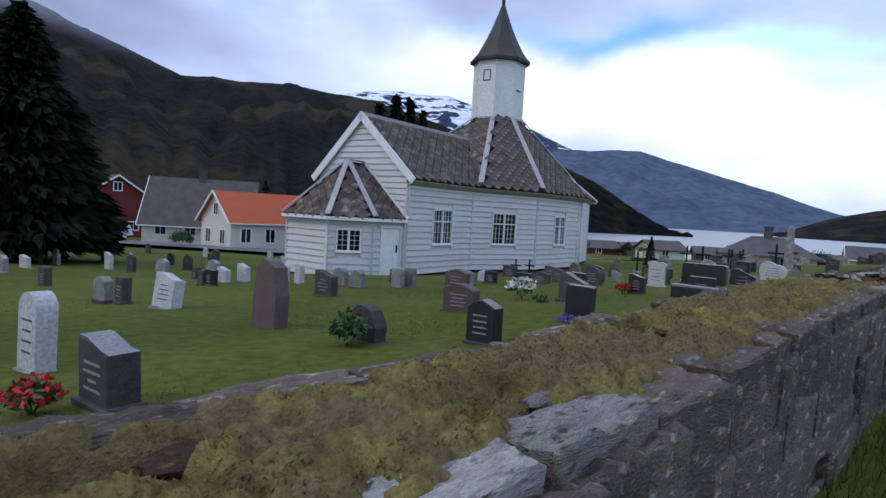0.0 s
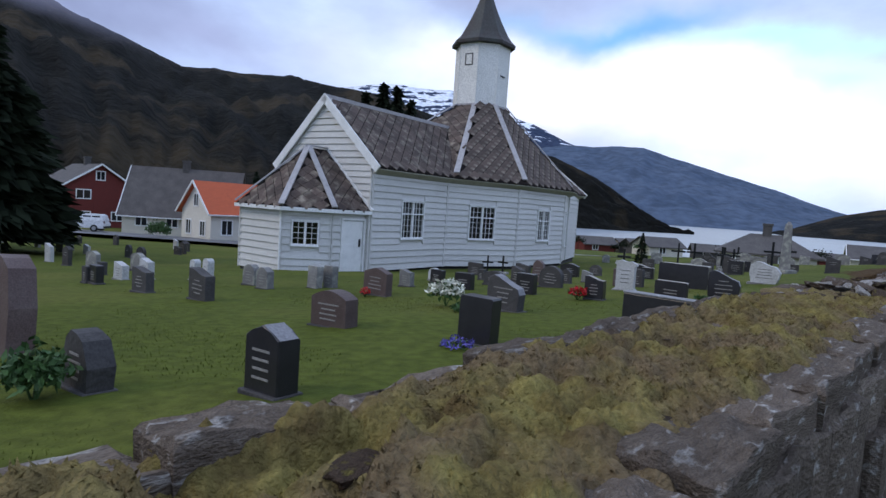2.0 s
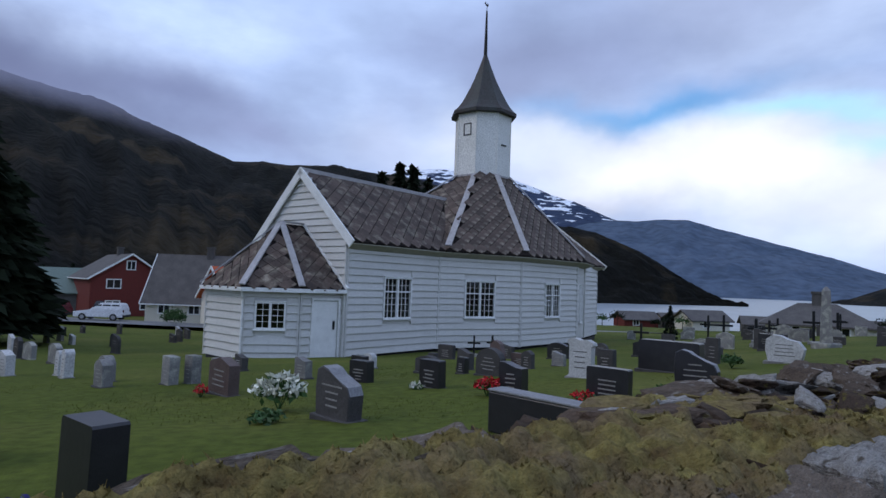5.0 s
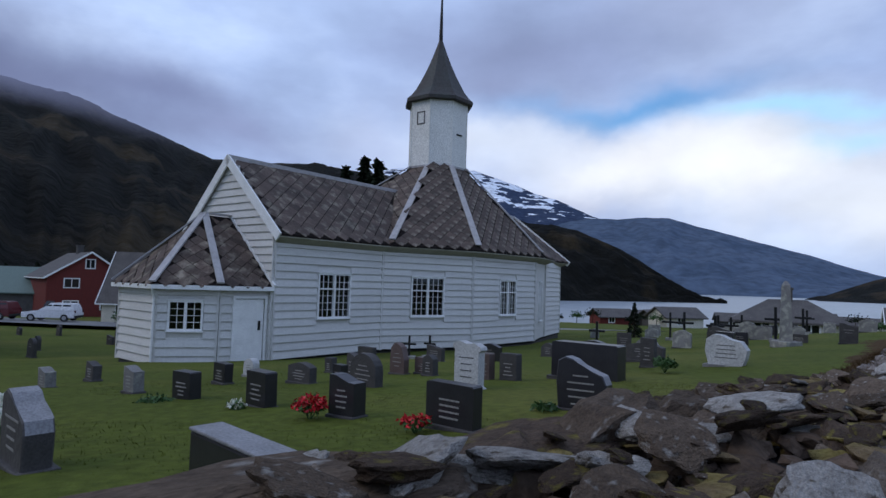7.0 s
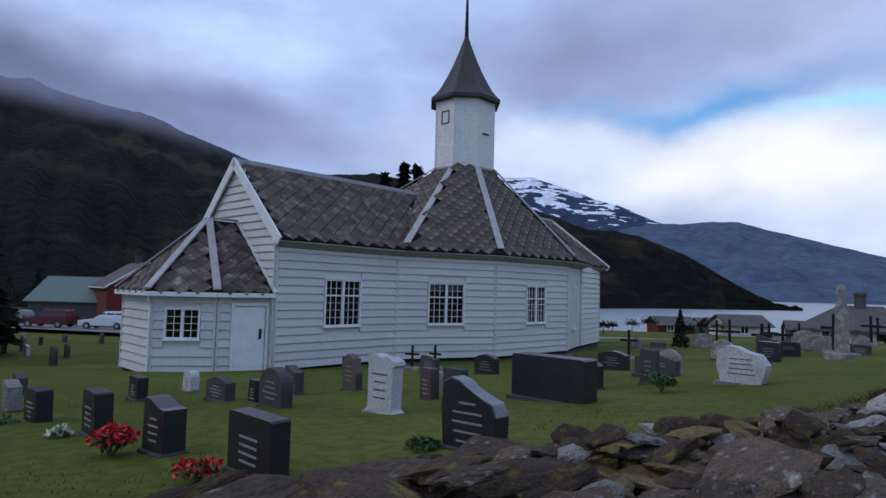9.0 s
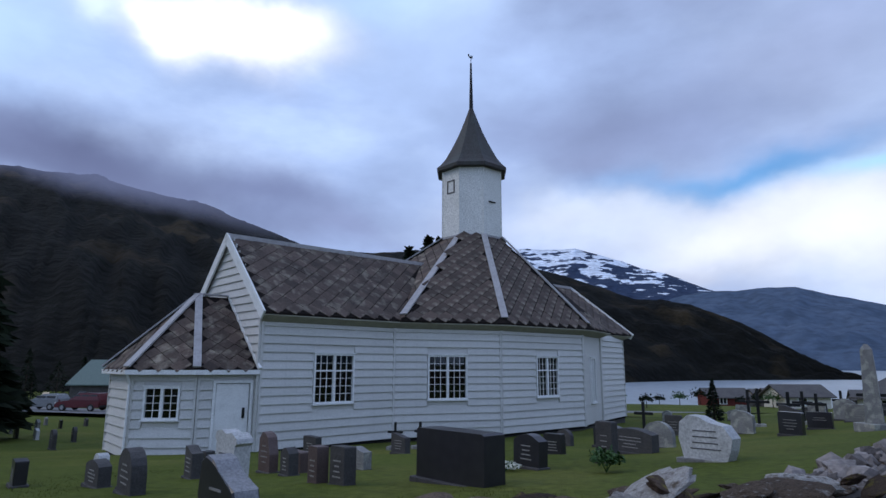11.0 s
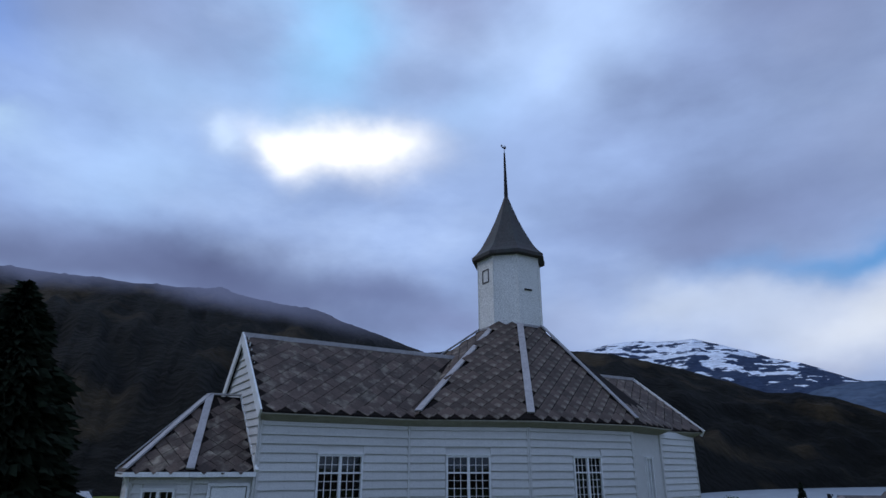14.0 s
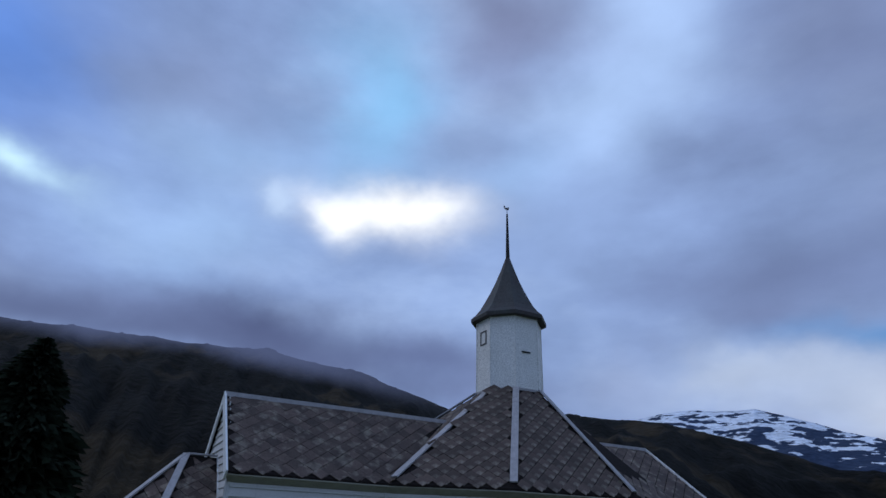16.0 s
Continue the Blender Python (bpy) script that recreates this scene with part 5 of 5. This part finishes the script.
# low black tomb by the wall
tomb = thing("tomb_slab", pose(4.05, 11.40, ground_z(4.05, 11.40) - .02, 0, 0, -40), "low wide polished black tomb with a pale flat top", "gravestone")
bm = bmesh.new(); box(bm, (-.45, -.085, 0), (.45, .085, .31), None, .012); part("block", bm, BL, tomb)
# thin paler plate added over the top of the block
bm = bmesh.new(); box(bm, (-.455, -.09, .312), (.455, .09, .33), None, .006); part("pale_top_plate", bm, M_TOPSTONE, tomb)


def cross(x, y, h, mat, label, thick=.09):
    t = thing("grave_cross", pose(x, y, ground_z(x, y) - .03, 0, 0, rg.uniform(-30, 0)), label, "cross")
    bm = bmesh.new(); box(bm, (-thick / 2, -thick / 2, .1), (thick / 2, thick / 2, h), None, .008); part("upright", bm, mat, t)
    bm = bmesh.new(); box(bm, (-h * .28, -thick * .45, h * .62), (h * .28, thick * .45, h * .62 + thick), None, .008); part("crossbar", bm, mat, t)
    bm = bmesh.new(); box(bm, (-.2, -.16, 0), (.2, .16, .14), None, .02); part("foot", bm, M_GREYSTONE, t)


for x, y, h in ((13.9, 37.1, 1.3), (15.0, 33.1, 1.0), (15.9, 31.4, 1.3), (13.6, 31.0, 1.1), (14.9, 34.1, 1.1), (17.1, 37.1, 1.05), (13.5, 34.0, 1.3), (9.7, 32.6, 1.1), (19.5, 36.5, 1.2), (21.5, 40, 1.2)):
    cross(x, y, h, M_IRON, "dark iron grave cross on a stone foot")
for x, y in ((3.0, 26.9), (3.6, 27.2)):
    cross(x, y, .75, M_IRON, "small dark iron grave cross near the church", .06)
# tall pale obelisk
ob_ = thing("obelisk", pose(14.6, 28.0, ground_z(14.6, 28.0) - .03, 0, 0, 20), "tall pale rough granite memorial pillar", "obelisk")
bm = bmesh.new(); vs = cyl(bm, (0, 0, .2), (0, 0, 1.95), .26, .17, 4); part("shaft", bm, GR, ob_)
bm = bmesh.new(); cyl(bm, (0, 0, 1.95), (0, 0, 2.08), .17, .05, 4); part("cap", bm, GR, ob_)
bm = bmesh.new(); box(bm, (-.32, -.32, 0), (.32, .32, .22), None, .02); part("plinth", bm, M_GREYSTONE, ob_)

flower_plant(-1.80, 5.42, .30, .20, M_RED, "red flowers planted before a grave", 1, 160, 150, .026)
flower_plant(-.56, 7.52, .34, .34, M_LEAF, "dense green ivy bush on a grave", 2, 520, 60, .030)
flower_plant(1.55, 12.85, .50, .38, M_WHITEPETAL, "bush with white and pale green leaves", 3, 260, 230, .045)
flower_plant(3.62, 13.95, .30, .24, M_RED, "red flowers beside a black headstone", 4, 140, 200, .030)
flower_plant(4.62, 13.35, .26, .16, M_RED, "red flowers beside a black headstone", 5, 80, 110, .026)
flower_plant(.28, 13.75, .16, .16, M_RED, "red flowers before a brown headstone", 6, 40, 70, .026)
flower_plant(1.66, 9.32, .30, .12, M_PURPLE, "low blue-violet flowers before a grave", 7, 60, 150, .020)
flower_plant(2.72, 14.5, .20, .12, M_WHITEPETAL, "small white flowers before a grave", 8, 60, 60, .025)
flower_plant(1.75, 12.0, .34, .14, M_LEAF, "low green plants before a grave", 9, 160, 20, .03)
flower_plant(8.21, 18.96, .42, .30, M_LEAF, "low green shrub among the graves", 10, 420, 20, .035)
flower_plant(6.95, 19.2, .40, .12, M_WHITEPETAL, "white flowers before a black headstone", 11, 80, 160, .03)
flower_plant(5.75, 14.35, .30, .12, M_LEAF, "low green plants before a grave", 12, 160, 10, .025)
flower_plant(1.62, 15.0, .40, .12, M_LEAF, "low green plants before a grave", 13, 180, 14, .025)


# ---- trees ----
def conifer(x, y, h, rad, seed, label, count=2600, mat=None, kind_name="spruce"):
    t = thing("tree", pose(x, y, ground_z(x, y) - .1), label, "tree")
    bm = bmesh.new(); cyl(bm, (0, 0, 0), (0, 0, h * .9), h * .022 + .03, .02, 9)
    r = random.Random(seed)
    for i in range(26):
        z = h * (.12 + .8 * i / 26); a = r.random() * 6.28; ln = rad * (1 - i / 27) * .9
        cyl(bm, (0, 0, z), (math.cos(a) * ln, math.sin(a) * ln, z - ln * .12), .035, .012, 5)
    part("trunk", bm, M_BARK, t)
    verts, faces = [], []
    for _ in range(count):
        k = r.random() ** 1.3
        z = h * (.10 + .90 * k)
        env = rad * (1 - k) ** .75 * (1 + .35 * noise.noise((k * 9, r.random() * .1, seed)))
        a = r.random() * 6.28
        env *= 1 + .3 * noise.noise((math.cos(a) * 1.5, math.sin(a) * 1.5, k * 6 + seed))
        q = env * (.35 + .65 * math.sqrt(r.random()))
        c = Vector((math.cos(a) * q, math.sin(a) * q, z - q * .15))
        sz = h * r.uniform(.012, .034)
        d = Vector((math.cos(a), math.sin(a), -.4 + r.uniform(-.4, .4))).normalized() * sz * 1.6
        e = d.cross(Vector((r.gauss(0, 1), r.gauss(0, 1), r.gauss(0, 1)))).normalized() * sz * .7
        i = len(verts)
        verts += [tuple(c - d * .3 - e), tuple(c + d), tuple(c - d * .3 + e), tuple(c - d)]
        faces.append((i, i + 1, i + 2, i + 3))
    me = bpy.data.meshes.new("crown"); me.from_pydata(verts, [], faces); me.materials.append(mat or M_CONIFER)
    ob = new("crown", me); ob.parent = t


conifer(-20.8, 31.5, 12.2, 4.6, 1, "large dark dense spruce at the churchyard edge", 9000)
conifer(-25.5, 34.5, 10.5, 4.0, 2, "dark spruce behind the churchyard", 5000)
conifer(13.6, 42.4, 2.0, .42, 3, "narrow dark columnar cypress among the graves", 900)
for i, (x, y, h) in enumerate(((-7.3, 62, 15.0), (-5.8, 63, 15.9), (-4.3, 61.5, 15.2), (-3.2, 64, 14.6))):
    conifer(x, y, h, 1.9, 10 + i, "dark spruce rising behind the church roof", 1100)
for i in range(34):  # bushes and small trees along the shore
    x = 12 + i * 2.6 + rg.uniform(-1, 1); y = 92 + rg.uniform(-14, 14)
    h = rg.uniform(1.2, 2.6)
    t = thing("bush", pose(x, y, ground_z(x, y) - .1), "dark green leafy bush near the shore", "bush", "bushes along the shore")
    bm = bmesh.new(); cyl(bm, (0, 0, 0), (0, 0, h * .6), .07, .03, 6); part("trunk", bm, M_BARK, t)
    leaf_cloud("crown", t, M_CONIFER if i % 3 else M_LEAF, (0, 0, h * .6), (h * .6, h * .6, h * .5), 240, .16, 100 + i)
for i in range(30):  # hillside trees behind the houses
    x, y = rg.uniform(-95, -30), rg.uniform(92, 135)
    conifer(x, y, rg.uniform(5, 11), rg.uniform(1.6, 2.8), 200 + i, "dark tree on the slope behind the village", 420)


# ---- houses, road, cars ----
def house(x, y, turn, ln, wd, eave, ridge_h, wall, roof, label, wins, chimney=True, hip=0.0, trim=True):
    """A gabled house: ln along its ridge, wd across; wins: (side, along, height, width, tall)."""
    t = thing("house", pose(x, y, ground_z(x, y) - .3, 0, 0, turn), label, "house")
    bm = bmesh.new()
    pf = [(-wd / 2, 0), (wd / 2, 0), (wd / 2, eave), (0, ridge_h - .12), (-wd / 2, eave)]
    ends = [[bm.verts.new((xx, py, pz)) for py, pz in pf] for xx in (0, ln)]
    bm.faces.new(ends[0]); bm.faces.new(ends[1][::-1])
    for i in range(5):
        j = (i + 1) % 5
        bm.faces.new((ends[0][i], ends[1][i], ends[1][j], ends[0][j]))
    if hip:
        for v in (ends[0][3], ends[1][3]):
            v.co.x += hip if v.co.x < ln / 2 else -hip
    part("wall", bm, wall, t)
    for s in (1, -1):
        sl = (ridge_h - eave) / (wd / 2)
        o = .45
        bm = bmesh.new()
        pts = [(-o + 0, s * (wd / 2 + o), eave - o * sl), (ln + o, s * (wd / 2 + o), eave - o * sl), (ln + o - hip * 1.05, 0, ridge_h), (-o + hip * 1.05, 0, ridge_h)]
        slab(bm, pts, .14)
        part("roof", bm, roof, t)
        if trim:
            bm = bmesh.new(); beam(bm, (-o - .02, s * (wd / 2 + o), eave - o * sl - .06), (-o - .02, 0, ridge_h - .06), .08, .2); part("barge_board", bm, M_TRIM, t)
            bm = bmesh.new(); beam(bm, (-o, s * (wd / 2 + o + .03), eave - o * sl - .07), (ln + o, s * (wd / 2 + o + .03), eave - o * sl - .07), .1, .12); part("gutter", bm, M_TRIM, t)
    if hip:
        for xx, d in ((-o, 1), (ln + o, -1)):
            bm = bmesh.new()
            slab(bm, [(xx, -(wd / 2 + o), eave - o * sl), (xx, wd / 2 + o, eave - o * sl), (xx + d * hip * 1.05, 0, ridge_h)], .14)
            part("roof", bm, roof, t)
    if chimney:
        bm = bmesh.new(); box(bm, (ln * .45, -.35, ridge_h - .6), (ln * .45 + .7, .35, ridge_h + .9), None, .03); box(bm, (ln * .45 - .06, -.41, ridge_h + .75), (ln * .45 + .76, .41, ridge_h + .95)); part("chimney", bm, M_FOUND, t)
    for side, al, hz, w_, h_ in wins:
        m = {"gable": pose(0, al, hz, 0, 0, -90), "front": pose(al, -wd / 2, hz), "far": pose(ln, al, hz, 0, 0, 90)}[side]
        wn = new("window"); wn.parent = t; wn.matrix_basis = m
        bm = bmesh.new()
        for lo_, hi_ in (((-w_ / 2 - .12, -.07, -.12), (-w_ / 2, .02, h_ + .12)), ((w_ / 2, -.07, -.12), (w_ / 2 + .12, .02, h_ + .12)), ((-w_ / 2, -.07, h_), (w_ / 2, .02, h_ + .12)), ((-w_ / 2, -.07, -.12), (w_ / 2, .02, 0)), ((-.04, -.06, 0), (.04, .02, h_))):
            box(bm, lo_, hi_)
        part("window_frame", bm, M_TRIM, wn)
        bm = bmesh.new(); box(bm, (-w_ / 2, -.03, 0), (w_ / 2, -.004, h_)); part("pane", bm, M_DARKGLASS, wn)
    return t


house(-43.0, 80.0, 138, 11, 9.0, 5.3, 8.3, M_REDWALL, M_GREYROOF, "red wooden house with white window frames", [("gable", 0, 6.3, .9, 1.0), ("gable", 1.9, 3.9, 1.5, 1.0), ("gable", 1.9, 1.2, 1.5, 1.0), ("gable", -2.0, 1.2, 1.2, 1.0)], True)
house(-23.3, 62.6, 48, 10, 6.2, 3.5, 6.2, M_CREAM, M_ORANGE, "cream wooden house with an orange tiled roof", [("front", 1.6, 1.2, 1.0, 1.3), ("front", 4.3, 1.2, 1.0, 1.3), ("gable", 1.5, 1.0, .9, 1.3), ("gable", 0, 3.8, .8, 1.1), ("gable", -1.5, 1.0, .9, 1.3)], False)
house(-34.6, 72.5, 8, 11.5, 7.0, 3.0, 7.9, M_CREAM, M_GREYROOF, "cream house with a steep grey slate roof", [("front", 2.0, 1.4, 1.1, 1.2), ("front", 5.2, 1.4, 1.1, 1.2), ("front", 8.2, 1.4, 1.1, 1.2)], True)
house(-60.5, 84, 10, 12, 9, 3.4, 6.4, M_FOUND, M_GREENROOF, "low dark shed with a faded green roof", [], False, trim=False)
house(25.9, 59.0, -24, 7.2, 5.6, 2.2, 3.6, M_CREAM, M_GREYROOF, "low pale boathouse with a hipped grey roof", [("front", 1.8, .9, 1.0, .9), ("front", 5.0, .9, 1.0, .9)], True, 2.6, False)
house(50, 78, -30, 8, 6, 2.2, 3.6, M_CREAM, M_GREYROOF, "small pale shore house with a grey roof", [("front", 3, .9, 1.0, .9)], False)
for i in range(9):
    house(rg.uniform(20, 75), rg.uniform(88, 118), rg.uniform(-40, 20), rg.uniform(5, 8), 4.5, 1.9, 3.0, (M_CREAM, M_REDWALL, M_FOUND)[i % 3], M_GREYROOF, ("small cream shore cabin", "small red shore cabin", "small dark shore cabin")[i % 3] + " with a grey roof", [("front", 2, .8, .9, .8)], False, trim=False)

bm = bmesh.new()
prev = None
for i in range(60):
    x = -75 + i * 1.6
    y0 = 57.5 - .10 * (x + 30) + (x + 30) ** 2 * .002
    row = [bm.verts.new((x, y0 + d, ground_z(x, y0 + d) + .32 + .0 * d)) for d in (-2.6, -1, 1, 2.8, 6)]
    if prev:
        for k in range(4):
            bm.faces.new((prev[k], row[k], row[k + 1], prev[k + 1]))
    prev = row
tagged(new("road", finish(bm, "road", M_ASPHALT)), "grey village road and parking strip", "road", kind="structure")


def car(x, y, turn, paint, label, ln=4.5, wd=1.8, ht=1.65, estate=True):
    t = thing("car", pose(x, y, ground_z(x, y) + .34, 0, 0, turn), label, "car", "parked cars")
    h2 = ln / 2
    lower = [(-h2, .32), (-h2 - .02, .72), (-h2 + .05, .98), (h2 - 1.45, 1.0), (h2 - .25, .84), (h2, .68), (h2, .32)]
    cab = [(-h2 + .06, .98), (-h2 + .28, ht - .06), (-h2 + .6, ht), (h2 - 2.35, ht), (h2 - 1.40, 1.0)]

    def loft(pts, w0, w1):
        bm = bmesh.new()
        zmin, zmax = min(p[1] for p in pts), max(p[1] for p in pts)
        f = lambda z: w0 + (w1 - w0) * (z - zmin) / (zmax - zmin)
        a = [bm.verts.new((px, -f(pz) / 2, pz)) for px, pz in pts]
        b = [bm.verts.new((px, f(pz) / 2, pz)) for px, pz in pts]
        bm.faces.new(a); bm.faces.new(b[::-1])
        for i in range(len(pts)):
            j = (i + 1) % len(pts)
            bm.faces.new((a[i], b[i], b[j], a[j]))
        bmesh.ops.bevel(bm, geom=bm.edges[:], offset=.05, segments=2, affect="EDGES")
        return bm

    part("body", loft(lower, wd, wd * .96), paint, t)
    part("cabin", loft(cab, wd * .94, wd * .74), paint, t)
    n_w = 3 if estate else 2
    x0, x1 = -h2 + .35, h2 - 1.75
    for s in (1, -1):
        for i in range(n_w):
            a, b = x0 + (x1 - x0) * i / n_w + .05, x0 + (x1 - x0) * (i + 1) / n_w - .05
            bm = bmesh.new()
            m = pose(0, s * (wd * .435), 1.08, -s * 13 * -1, 0, 0)
            box(bm, (a, -.02, 0), (b, .025, ht - 1.22), m, .01)
            part("side_window", bm, M_DARKGLASS, t)
        for xx in (-h2 + .85, h2 - .85):
            bm = bmesh.new(); cyl(bm, (xx, s * (wd / 2 - .18), .33), (xx, s * (wd / 2 + .01), .33), .33, .33, 20)
            tyre = part("tyre", bm, M_TYRE, t)
            bm = bmesh.new(); cyl(bm, (xx, s * (wd / 2 - .10), .33), (xx, s * (wd / 2 + .02), .33), .20, .19, 16)
            part("rim", bm, M_RIM, tyre)
        bm = bmesh.new(); box(bm, (h2 - .10, s * wd * .36 - .17, .66), (h2 + .015, s * wd * .36 + .17, .80), None, .02); part("headlight", bm, M_TRIM, t)
        bm = bmesh.new(); box(bm, (-h2 - .015, s * wd * .40 - .09, .80), (-h2 + .06, s * wd * .40 + .09, 1.02), None, .015); part("tail_light", bm, M_CARRED, t)
    bm = bmesh.new(); box(bm, (-.62, -.012, 0), (.62, .012, .72), pose(h2 - 1.86, 0, ht - .32, 90, 45, 90) @ pose(0, 0, -.3)); part("windscreen", bm, M_DARKGLASS, t)
    bm = bmesh.new(); box(bm, (-h2 - .03, -wd * .47, .34), (-h2 + .05, wd * .47, .55), None, .02); box(bm, (h2 - .05, -wd * .47, .34), (h2 + .03, wd * .47, .55), None, .02); part("bumper", bm, M_TYRE, t)


car(-33.6, 61.2, 190, M_CARWHITE, "white estate car parked by the road")
car(-38.8, 60.2, 186, M_CARRED, "dark red estate car parked by the road", 4.6)
car(-43.6, 60.6, 184, M_CARGREY, "silver grey car parked by the road", 4.3, 1.75, 1.5, False)
car(-49.5, 58.5, 100, M_CARWHITE, "white van parked at the roadside", 5.0, 1.9, 2.1)
flower_plant(-24.4, 57.6, 2.2, 2.0, M_LEAF, "round green garden bush before a house", 31, 900, 40, .12)
